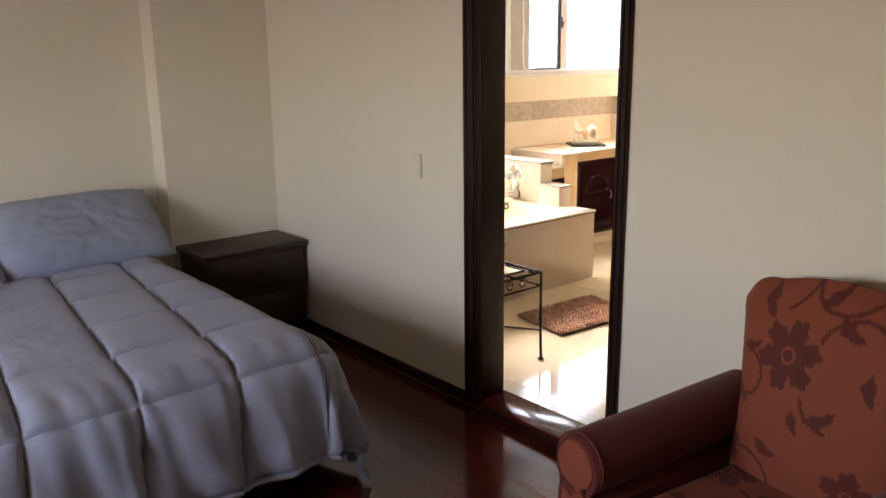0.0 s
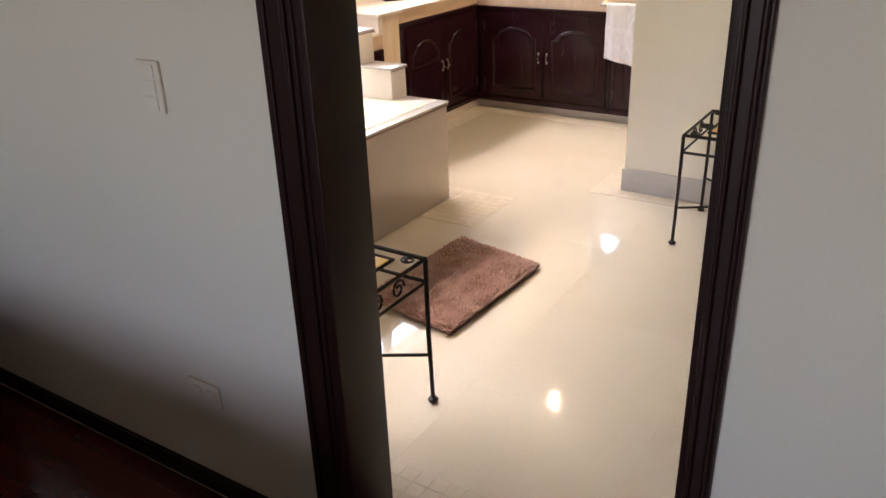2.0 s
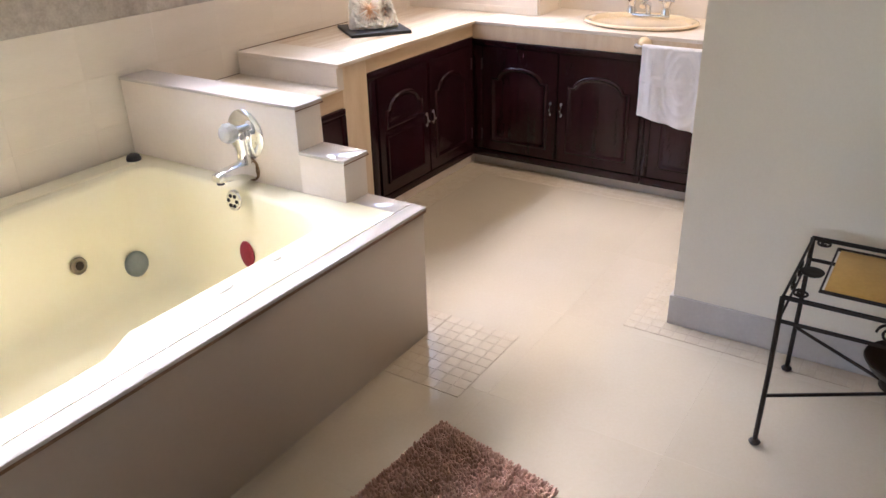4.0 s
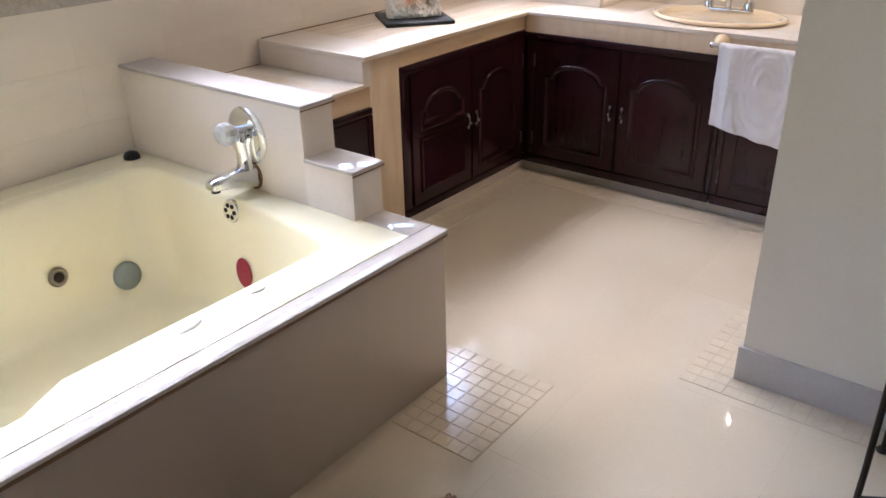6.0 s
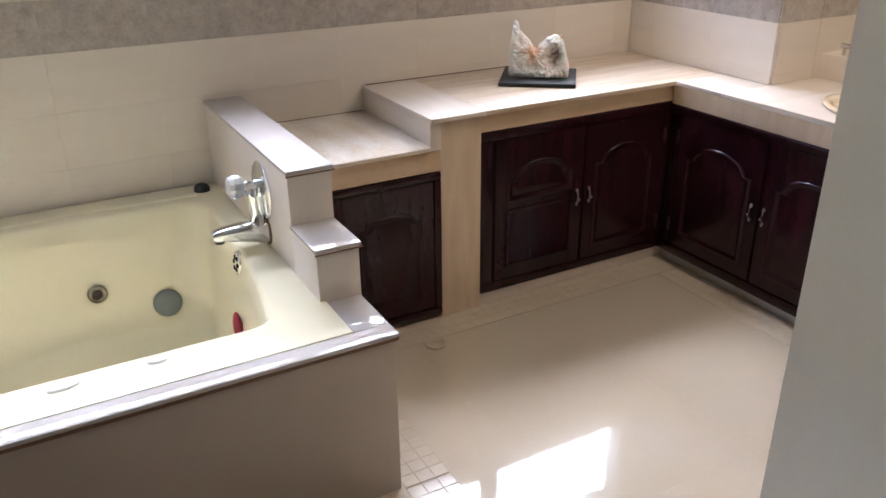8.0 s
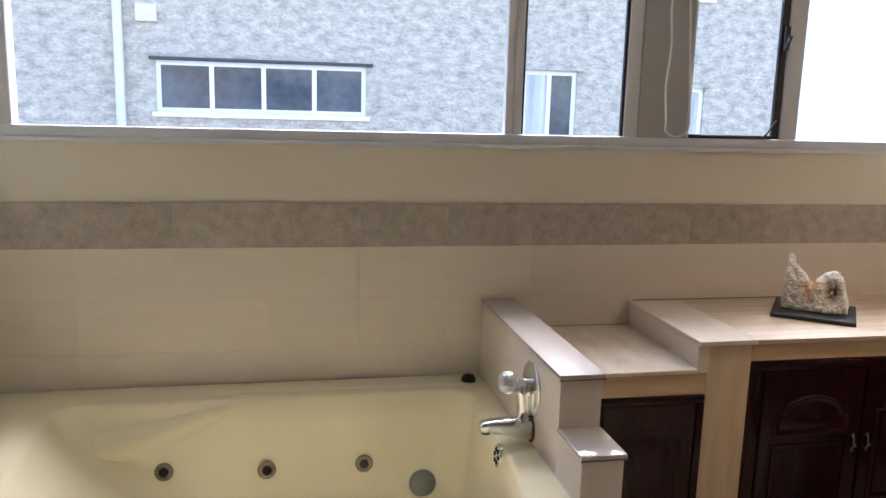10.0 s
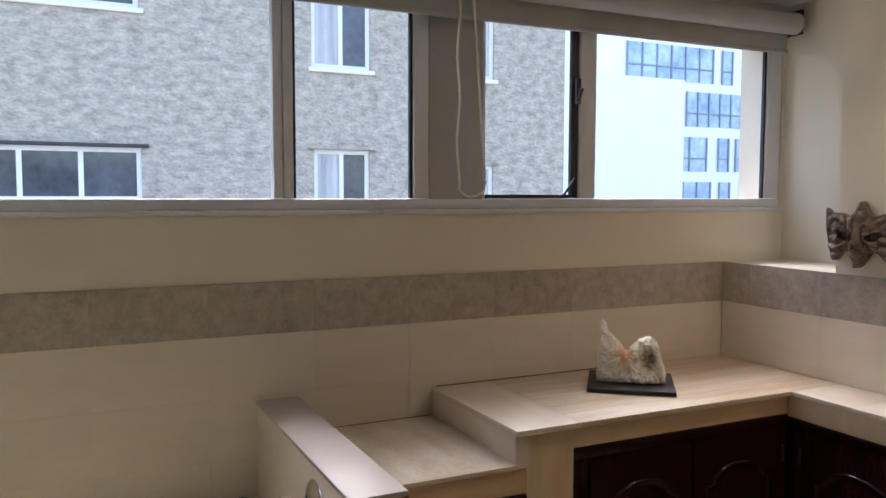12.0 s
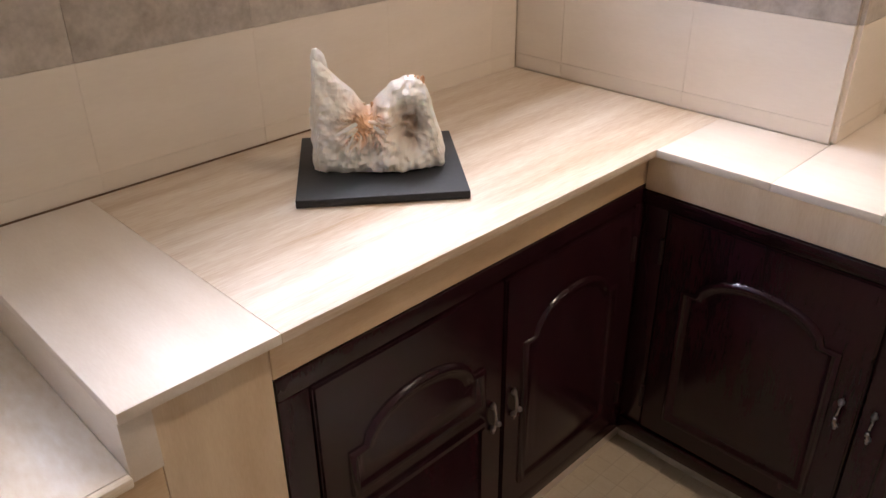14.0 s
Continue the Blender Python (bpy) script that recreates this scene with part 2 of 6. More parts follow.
wall("wall_bedroom_west_3", -2.4, -2.2, 1.4, 2.8, -0.1, 1.0, M_WALL, "cream painted wall under the bedroom window")
wall("wall_bedroom_west_4", -2.4, -2.2, 1.4, 2.8, 2.1, 2.5, M_WALL, "cream painted wall over the bedroom window")
# unseen ceiling; its darker beige keeps bounced light off the upper walls
solid("ceiling_bedroom", bbox(-2.4, XD1, -2.4, 4.98, 2.5, 2.6), material("bounce_cutting_beige", srgb(176, 158, 132), srgb(188, 170, 144), 1.5, 120, 0.7, bump=0.08), "unseen bedroom ceiling, beige to cut bounced light", "ceiling", "structure", smooth=False)
solid("ceiling_bathroom", bbox(XD1, 7.4, 0.5, 5.40, CEIL, CEIL + 0.1), M_CEIL, "white painted bathroom ceiling", "ceiling", "structure", smooth=False)

wall("wall_bath_north_lower", XD1, 7.2, YN, YN + 0.25, -0.1, SILL, M_BATHWALL, "pale cream painted wall under the window")
wall("wall_bath_north_upper", XD1, 7.2, YN, YN + 0.25, HEAD, CEIL + 0.1, M_BATHWALL, "pale cream wall over the window")
wall("wall_bath_north_west", XD1, WX0, YN, YN + 0.25, SILL, HEAD, M_BATHWALL, "pale cream wall beside the window")
wall("wall_bath_north_east", WX1, 7.2, YN, YN + 0.25, SILL, HEAD, M_BATHWALL, "pale cream wall beside the window")
wall("wall_bath_window_post", 5.178, 5.398, YW + 0.038, YW + 0.20, SILL, HEAD, M_POSTGREY, "grey painted post between the windows")
wall("wall_bath_east_recess", 6.985, 7.2, 4.61, YN, 0, CEIL, M_BATHWALL, "pale painted wall set back beside the window")
wall("wall_bath_east_ledge", XE + 0.012, 6.985, 4.61, YN, 0, 1.240, M_BATHWALL, "low tiled wall with a painted ledge")
wall("wall_bath_east_column", XE + 0.012, 7.2, 4.315, 4.61, 0, CEIL, M_BATHWALL, "pale painted column beside the vanity recess")
wall("wall_bath_vanity", 7.10, 7.3, 0.6, 4.315, 0, CEIL, M_BATHWALL, "pale painted wall behind the vanity")
wall("wall_bath_south", XD1, 7.3, 0.5, 0.6, 0, CEIL, M_BATHWALL, "pale painted bathroom wall")
wall("wall_partition", 5.182, 5.332, 0.6, 3.005, 0, CEIL, M_BATHWALL, "pale painted partition wall with a grey skirting")

solid("baseboard_partition", bbox(5.170, 5.344, 0.6, 3.017, 0.0, 0.121, 0.003), M_KICK, "grey tile skirting round the partition wall", "skirting", "structure")
solid("baseboard_bath_west", bbox(XD1, XD1 + 0.012, DY1 + 0.11, 3.73, 0.0, 0.122, 0.003), M_KICK, "grey tile skirting in the bathroom", "skirting", "structure")
for nm, q in (("baseboard_door_wall_1", (XD0 - 0.016, XD0, DY1 + 0.115, 4.65)), ("baseboard_door_wall_2", (XD0 - 0.016, XD0, -2.2, DY0 - 0.058)),
              ("baseboard_bedroom_north", (1.76, XD0 - 0.016, 4.634, 4.65))):
    solid(nm, bbox(*q, BZ, BZ + 0.06, 0.004), M_CASING, "dark stained wooden skirting board", "skirting", "structure")

# door lining and casing
for nm, q, sides in (("trim_door_left", (XD0 - 0.012, XD1 + 0.004, DY1, DY1 + 0.03), 1), ("trim_door_right", (XD0 - 0.012, XD1 + 0.004, DY0 - 0.03, DY0), 0)):
    tr = solid(nm, bbox(*q, BZ, DH, 0.003), M_CASING, "dark stained wooden door lining", "door frame", "structure")
for nm, y0, y1 in (("trim_casing_left", DY1 + 0.028, DY1 + 0.115), ("trim_casing_right", DY0 - 0.058, DY0 - 0.012)):
    bm = bmesh.new()
    w = y1 - y0
    for k, (a, b, d) in enumerate(((0.0, 0.16, 0.016), (0.16, 0.30, 0.022), (0.30, 0.72, 0.019), (0.72, 0.84, 0.024), (0.84, 1.0, 0.018))):
        box(bm, XD0 - d, XD0, y0 + a * w, y0 + b * w, BZ, DH + 0.075)
    bmesh.ops.bevel(bm, geom=bm.edges[:], offset=0.002, segments=1, affect="EDGES")
    solid(nm, bm, M_CASING, "dark stained moulded door casing", "door frame", "structure")
    solid(nm + "_bath", bbox(XD1, XD1 + 0.018, y0, y1, 0, DH + 0.075, 0.004), M_CASING, "dark stained door casing", "door frame", "structure")
solid("trim_casing_top", bbox(XD0 - 0.022, XD0, DY0 - 0.012, DY1 + 0.028, DH, DH + 0.075, 0.004), M_CASING, "dark stained door casing", "door frame", "structure")
solid("trim_door_head", bbox(XD0, XD1 + 0.004, DY0, DY1, DH - 0.03, DH, 0.003), M_CASING, "dark stained door lining head", "door frame", "structure")
solid("trim_threshold_riser", bbox(2.452, 2.481, DY0, DY1, BZ, -0.012, 0.003), M_CASING, "dark wood riser under the threshold", "threshold", "structure")
solid("trim_threshold", bbox(2.438, 2.628, DY0, DY1, -0.011, 0.012, 0.006), M_WOODFLOOR, "cherry wood threshold board", "threshold", "structure")

# floors
ground = solid("ground", bbox(-400, 400, -400, 400, -9.2, -9.0), material("far_ground", srgb(120, 118, 112), srgb(150, 146, 138), 0.05, 1, 0.9), "grey ground far below the window", "ground", "structure", smooth=False)
floor_bed = solid("floor_bedroom", bbox(-2.4, 2.48, -2.4, 4.98, -0.17, BZ - 0.008), M_PLASTER, "dark cherry wooden plank floor", "floor", "structure", smooth=False)
floor_bath = solid("floor_bathroom", bbox(2.482, 7.3, 0.5, 5.40, -0.12, -0.0012), M_FLOOR, "polished cream tile floor with mosaic borders", "floor", "structure", smooth=False)

# ---- tub surround ----
TX1, TY0, RIM = 4.653, 3.752, 0.519
surround = thing("bathtub_surround", "cream tiled bathtub surround with stepped side wall", "tub surround")
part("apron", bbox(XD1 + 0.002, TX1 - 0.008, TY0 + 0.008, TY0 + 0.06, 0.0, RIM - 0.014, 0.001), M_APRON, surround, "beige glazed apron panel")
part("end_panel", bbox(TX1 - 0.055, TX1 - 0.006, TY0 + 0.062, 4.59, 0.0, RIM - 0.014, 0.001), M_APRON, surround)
part("deck_front", bbox(XD1 + 0.002, TX1, TY0, TY0 + 0.062, RIM - 0.012, RIM, 0.003), M_DECK, surround, "glossy cream deck tiles")
part("deck_end", bbox(TX1 - 0.101, TX1, TY0 + 0.0635, 4.011, RIM - 0.012, RIM, 0.003), M_DECK, surround)
part("wall_step_low", bbox(4.533, 4.660, 4.013, 4.22, 0.0, 0.667, 0.003), M_STEP, surround)
part("cap_low", bbox(4.528, 4.666, 4.006, 4.215, 0.668, 0.680, 0.003), M_DECK, surround, "glossy cream cap tile")
part("wall_step_high", bbox(4.533, 4.668, 4.215, YN - 0.012, 0.0, 0.832, 0.003), M_STEP, surround)
part("cap_high", bbox(4.528, 4.674, 4.207, YN - 0.012, 0.833, 0.846, 0.003), M_CAP, surround, "glossy cream cap tile")

M_BROWNTRIM = material("brown_edge_trim", srgb(116, 84, 58), srgb(142, 108, 78), 12, 90, 0.45)
part("trim_strip", bbox(XD1 + 0.002, TX1 - 0.003, TY0 + 0.0005, TY0 + 0.008, RIM - 0.021, RIM - 0.0125), M_BROWNTRIM, surround, "thin brown edge trim")
for nm, q in (("edge_trim", (4.527, 4.6675, 4.0045, 4.0060, 0.6630, 0.6675)), ("edge_trim", (4.6662, 4.6677, 4.0062, 4.215, 0.6645, 0.6675)),
              ("edge_trim", (4.527, 4.6755, 4.2055, 4.2070, 0.8280, 0.8325)), ("edge_trim", (4.6742, 4.6757, 4.2072, 5.13, 0.8295, 0.8325)),
              ("edge_trim", (4.6515, 4.6535, 3.754, 4.011, RIM - 0.0165, RIM - 0.0125))):
    part(nm, bbox(*q), M_BROWNTRIM, surround)

# ---- counters ----
C_HI, C_LO = 0.823, 0.718
body = thing("counter_base", "travertine clad masonry base under the counters", "counter base")
part("pillar", bbox(5.2305, 5.406, 4.580, 5.13, 0.0, C_HI - 0.019, 0.002), M_TRAVV, body)
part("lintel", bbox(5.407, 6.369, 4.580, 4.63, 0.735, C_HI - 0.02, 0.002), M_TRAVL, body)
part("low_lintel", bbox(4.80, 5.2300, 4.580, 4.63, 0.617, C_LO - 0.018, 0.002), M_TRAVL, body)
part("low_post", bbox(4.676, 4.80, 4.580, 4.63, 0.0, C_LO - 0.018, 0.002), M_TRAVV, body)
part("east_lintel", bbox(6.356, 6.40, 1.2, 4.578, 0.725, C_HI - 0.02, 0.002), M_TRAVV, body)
low = thing("low_countertop", "low travertine shelf between tub and counter", "countertop")
part("slab", bbox(4.676, 5.185, 4.575, YN - 0.012, C_LO - 0.017, C_LO, 0.001), M_TRAVM, low)
part("front_edge", bbox(4.676, 5.185, 4.562, 4.5745, C_LO - 0.016, C_LO, 0.003), M_TRAV, low)
hi = thing("countertop", "polished travertine corner countertop", "countertop")
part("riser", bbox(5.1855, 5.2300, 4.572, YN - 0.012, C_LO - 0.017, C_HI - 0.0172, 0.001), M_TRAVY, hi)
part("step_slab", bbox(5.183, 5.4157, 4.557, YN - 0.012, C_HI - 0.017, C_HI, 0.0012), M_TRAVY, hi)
part("slab", bbox(5.416, XE - 0.002, 4.557, YN - 0.012, C_HI - 0.017, C_HI, 0.0012), M_TRAV, hi)

# vanity slab with an oval cut for the basin
BAS = (6.635, 3.73, 0.21, 0.29)
bm = bmesh.new()
n = 48
outer, inner, outer2, inner2 = [], [], [], []
bx0, bx1, by0, by1 = 6.346, 6.898, 3.35, 4.11
for i in range(n):
    a = 2 * math.pi * i / n
    c, s = math.cos(a), math.sin(a)
    inner.append((BAS[0] + BAS[2] * 0.93 * c, BAS[1] + BAS[3] * 0.93 * s))
    tx = ((bx1 if c > 0 else bx0) - BAS[0]) / c if abs(c) > 1e-6 else 1e9
    ty = ((by1 if s > 0 else by0) - BAS[1]) / s if abs(s) > 1e-6 else 1e9
    k = min(tx, ty)
    outer.append((BAS[0] + k * c, BAS[1] + k * s))
for z in (C_HI - 0.017, C_HI):
    A = [bm.verts.new((*p, z)) for p in outer]
    B = [bm.verts.new((*p, z)) for p in inner]
    for i in range(n):
        bm.faces.new((A[i], A[(i + 1) % n], B[(i + 1) % n], B[i]))
box(bm, bx0, bx0 + 0.003, by0, by1, C_HI - 0.017, C_HI)
part("vanity_slab", bm, M_TRAVY, hi, smooth=False)
part("vanity_slab_end", bbox(bx0, bx1, 1.2, by0 - 0.001, C_HI - 0.017, C_HI, 0.001), M_TRAVY, hi)
part("vanity_slab_corner", bbox(bx0, bx1, by1 + 0.001, 4.310, C_HI - 0.017, C_HI, 0.001), M_TRAVY, hi)
part("corner_slab", bbox(bx0 + 0.0, XE - 0.002, 4.311, 4.5565, C_HI - 0.017, C_HI, 0.001), M_TRAVY, hi)


M_CAULK = material("dark_dirty_caulk", srgb(84, 64, 44), srgb(128, 102, 74), 30, 90, 0.8)
for q in ((5.20, 6.02, YN - 0.0145, YN - 0.0118, C_HI, C_HI + 0.0032), (4.69, 5.18, YN - 0.0140, YN - 0.0118, C_LO, C_LO + 0.002)):
    part("caulk_joint", bbox(*q), M_CAULK, hi if q[4] == C_HI else low, "dark worn caulk line")

# ---- cabinets ----
def arch_loop(w, h, e, rise, n=10):
    """Outline of a panel with a cathedral arch, drawn in by e."""
    x0, x1, y0 = e, w - e, e
    ys = h - rise - e * 0.6
    sh = (x1 - x0) * 0.10
    pts = [(x0, y0), (x1, y0), (x1, ys), (x1 - sh, ys)]
    cx, rx = (x0 + x1) / 2, (x1 - x0) / 2 - sh
    top = h - e - ys
    for i in range(1, n):
        a = math.pi * i / n
        pts.append((cx + rx * math.cos(a), ys + top * math.sin(a)))
    pts += [(x0 + sh, ys), (x0, ys)]
    return pts


def panel_door(parent, origin, u, out, w, h, handle_side, rise=0.07, arched=True, with_handle=True, louvred=False):
    """A framed cabinet door with a raised, arched panel; u runs along the front, out points into the room."""
    o, u, out, up = Vector(origin), Vector(u), Vector(out), Vector((0, 0, 1))

    def at(a, b, d):
        return o + u * a + up * b + out * d
    bm = bmesh.new()
    box(bm, 0.002, w - 0.002, -0.02, 0.0, 0.002, h - 0.002)
    bmesh.ops.bevel(bm, geom=bm.edges[:], offset=0.004, segments=2, affect="EDGES")
    for v in bm.verts:
        v.co = at(v.co.x, v.co.z, -v.co.y)
    door = part("door", bm, M_CAB, parent)
    bm = bmesh.new()
    m = 0.055
    pw, ph = w - 2 * m, h - 2 * m - 0.042
    base_z = m
    if louvred:   # a short arched panel above a slatted one
        base_z, ph = h - m - 0.042 - 0.165, 0.165
        low_h = base_z - m - 0.028
        fr = bmesh.new()
        for a0, a1, b0, b1 in ((m, m + pw, m, m + 0.016), (m, m + pw, m + low_h - 0.016, m + low_h), (m, m + 0.016, m + 0.017, m + low_h - 0.017), (m + pw - 0.016, m + pw, m + 0.017, m + low_h - 0.017)):
            box(fr, a0, a1, -0.028, -0.0195, b0, b1)
        bmesh.ops.bevel(fr, geom=fr.edges[:], offset=0.003, segments=2, affect="EDGES")
        for v in fr.verts:
            v.co = at(v.co.x, v.co.z, -v.co.y)
        part("panel_moulding", fr, M_CAB, door)
        ns_ = 15
        for i in range(ns_):
            sl = bmesh.new()
            z0 = m + 0.018 + (low_h - 0.036) * i / ns_
            z1 = z0 + (low_h - 0.036) / ns_ - 0.001
            vs, fs = box(sl, m + 0.018, m + pw - 0.018, -0.026, -0.0198, z0, z1)
            for v in sl.verts:
                d_ = -v.co.y if v.co.z < (z0 + z1) / 2 else min(-v.co.y, 0.0205)
                v.co = at(v.co.x, v.co.z, d_)
            part("slat", sl, M_CAB, door, smooth=False)
    rings = []
    for e, d in ((0.0, 0.019), (0.003, 0.027), (0.009, 0.030), (0.015, 0.027), (0.020, 0.0215), (0.030, 0.0215), (0.048, 0.027)):
        rings.append([bm.verts.new(at(m + a, base_z + b, d)) for a, b in arch_loop(pw, ph, e, rise if arched else 0.012)])
    k = len(rings[0])
    for A, B in zip(rings, rings[1:]):
        for i in range(k):
            bm.faces.new((A[i], A[(i + 1) % k], B[(i + 1) % k], B[i]))
    bm.faces.new(rings[-1])
    bm.faces.new(rings[0][::-1])
    ob = part("raised_panel", bm, M_CAB, door, angle=60)
    if with_handle:
        bm = bmesh.new()
        hx = 0.026 if handle_side < 0 else w - 0.034
        hz = h * 0.50
        for dz in (-0.028, 0.028):
            bmesh.ops.create_uvsphere(bm, u_segments=10, v_segments=6, radius=0.0065, matrix=Matrix.Translation(at(hx, hz + dz, 0.026)))
        tube(bm, [at(hx, hz - 0.038 + 0.0095 * i, 0.026 + 0.008 * math.sin(math.pi * i / 8)) for i in range(9)], 0.0030)
        bmesh.ops.create_uvsphere(bm, u_segments=10, v_segments=6, radius=0.006, matrix=Matrix.Translation(at(hx, hz - 0.006, 0.041)))
        part("handle", bm, M_HANDLE, door, "dull metal bow handle")
    return door


def hinge(parent, p, axis_out):
    bm = bmesh.new()
    p, axis_out = Vector(p), Vector(axis_out)
    tube(bm, [p, p + Vector((0, 0, 0.06))], 0.005, 8)
    part("hinge", bm, M_CASING, parent)


cab = thing("base_cabinet", "dark mahogany two-door cabinet under the stone counter", "cabinet", group="vanity cabinets")
part("carcass", bbox(5.408, 6.40, 4.594, 5.12, 0.055, 0.733, 0.002), M_CAB, cab)
part("face_frame_top", bbox(5.408, 6.368, 4.577, 4.592, 0.695, 0.733, 0.003), M_CAB, cab)
part("face_frame_bottom", bbox(5.408, 6.368, 4.577, 4.592, 0.055, 0.095, 0.003), M_CAB, cab)
part("face_frame_left", bbox(5.408, 5.462, 4.577, 4.592, 0.096, 0.694, 0.003), M_CAB, cab)
part("face_frame_right", bbox(6.329, 6.368, 4.577, 4.592, 0.096, 0.694, 0.003), M_CAB, cab)
panel_door(cab, (5.463, 4.592, 0.096), (1, 0, 0), (0, -1, 0), 0.436, 0.598, 1, louvred=True)
panel_door(cab, (5.901, 4.592, 0.096), (1, 0, 0), (0, -1, 0), 0.426, 0.598, -1)
for hz in (0.16, 0.56):
    hinge(cab, (6.326, 4.571, hz), (0, -1, 0))

for k, (y1, y0) in enumerate(((4.577, 3.573), (3.570, 2.555), (2.552, 1.537))):
    ec = thing("base_cabinet", "dark mahogany two-door vanity cabinet under the stone counter", "cabinet", group="vanity cabinets")
    part("carcass", bbox(6.380, 6.88, y0, y1 - (0.0 if k else 0.0), 0.055, 0.723, 0.002), M_CAB, ec)
    part("face_frame_top", bbox(6.356, 6.378, y0, y1, 0.690, 0.724, 0.006), M_CAB, ec)
    part("top_bead", bbox(6.350, 6.356, y0, y1, 0.708, 0.722, 0.002), M_CAB, ec)
    part("face_frame_bottom", bbox(6.354, 6.378, y0, y1, 0.055, 0.098, 0.006), M_CAB, ec)
    part("face_frame_left", bbox(6.362, 6.378, y1 - 0.058 if k == 0 else y1 - 0.03, y1, 0.099, 0.689, 0.003), M_CAB, ec)
    part("face_frame_right", bbox(6.362, 6.378, y0, y0 + 0.022, 0.099, 0.689, 0.003), M_CAB, ec)
    a = y1 - (0.06 if k == 0 else 0.032)
    w = (a - y0 - 0.026) / 2
    panel_door(ec, (6.378, a, 0.099), (0, -1, 0), (-1, 0, 0), w, 0.59, 1)
    panel_door(ec, (6.378, a - w - 0.002, 0.099), (0, -1, 0), (-1, 0, 0), w, 0.59, -1)
    for hz in (0.16, 0.56):
        hinge(ec, (6.358, a + 0.004, hz), (-1, 0, 0))
sc = thing("low_cabinet", "small dark mahogany cabinet door under the low shelf", "cabinet", group="vanity cabinets")
part("carcass", bbox(4.802, 5.228, 4.594, 5.10, 0.02, 0.615, 0.002), M_CAB, sc)
for nm, q in (("face_frame_top", (4.802, 5.228, 0.587, 0.615)), ("face_frame_bottom", (4.802, 5.228, 0.02, 0.052)), ("face_frame_left", (4.802, 4.832, 0.053, 0.586)), ("face_frame_right", (5.199, 5.228, 0.053, 0.586))):
    part(nm, bbox(q[0], q[1], 4.570, 4.592, q[2], q[3], 0.004), M_CAB, sc)
panel_door(sc, (4.833, 4.594, 0.054), (1, 0, 0), (0, -1, 0), 0.366, 0.531, 1, rise=0.045, with_handle=False)
solid("baseboard_cabinet_north", bbox(5.232, 6.40, 4.594, 4.62, 0.0, 0.054, 0.002), M_STEP, "cream tile plinth under the cabinets", "plinth", "structure")
solid("baseboard_cabinet_east", bbox(6.392, 6.405, 1.537, 4.592, 0.0, 0.054, 0.002), M_KICK, "grey tile plinth under the vanity", "plinth", "structure")

# ---- bathtub ----
TBX0, TBX1, TBY0, TBY1 = XD1 + 0.004, 4.550, 3.816, 5.172
tub = thing("bathtub", "ivory acrylic whirlpool bathtub set in a tiled deck", "bathtub")


def basin_loop(x0, x1, y0, y1, r, n=9, notch=0.0):
    pts = []
    for cx, cy, a0 in ((x1 - r, y1 - r, 0), (x0 + r, y1 - r, 90), (x0 + r, y0 + r, 180), (x1 - r, y0 + r, 270)):
        for i in range(n + 1):
            a = radians(a0 + 90 * i / n)
            pts.append([cx + r * math.cos(a), cy + r * math.sin(a)])
    # longer sides get more points
    out = []
    for i, p in enumerate(pts):
        q = pts[(i + 1) % len(pts)]
        d = math.hypot(q[0] - p[0], q[1] - p[1])
        k = 12 if i % (n + 1) == n else 1
        for j in range(k):
            out.append((p[0] + (q[0] - p[0]) * j / k, p[1] + (q[1] - p[1]) * j / k))
    res = []
    for x, y in out:
        if notch and y < (y0 + y1) / 2:
            s = min(1, max(0, (x - 3.44) / 0.10))
            y += notch * s * s * (3 - 2 * s) * max(0.0, 1 - (y - y0) / 0.12)
        w_ = min(1, max(0, (x - x1 + 0.4) / 0.4))
        x -= 0.088 * w_ * w_ * min(1.0, max(0.0, (y1 - y) / (y1 - y0))) ** 3.4
        res.append((x, y))
    return res


def back_y(z):
    return 4.975 - 0.10 * (RIM - z) / 0.43


bm = bmesh.new()
spec = [  # x0, x1, y0, y1, r, notch, z
    (2.90, 4.455, 3.890, 4.998, 0.10, 0.062, RIM + 0.006),
    (2.915, 4.443, 3.899, 4.985, 0.10, 0.060, RIM + 0.001),
    (2.925, 4.436, 3.905, 4.975, 0.10, 0.058, RIM - 0.012),
    (2.97, 4.425, 3.925, 4.960, 0.11, 0.04, RIM - 0.07),
    (3.10, 4.405, 3.945, 4.932, 0.12, 0.02, RIM - 0.20),
    (3.26, 4.385, 3.975, 4.905, 0.13, 0.0, RIM - 0.32),
    (3.36, 4.365, 4.00, 4.880, 0.14, 0.0, RIM - 0.40),
    (3.44, 4.32, 4.05, 4.830, 0.15, 0.0, RIM - 0.43),
    (3.70, 4.10, 4.21, 4.61, 0.10, 0.0, RIM - 0.435),
]
loops = []
for x0, x1, y0, y1, r, nt_, z in spec:
    loops.append([bm.verts.new((x, y, z)) for x, y in basin_loop(x0, x1, y0, y1, r, notch=nt_)])
k = len(loops[0])
for A, B in zip(loops, loops[1:]):
    for i in range(k):
        bm.faces.new((A[i], A[(i + 1) % k], B[(i + 1) % k], B[i]))
bm.faces.new(loops[-1][::-1])
cxm, cym = 3.7, 4.42
rim_o, rim_d = [], []
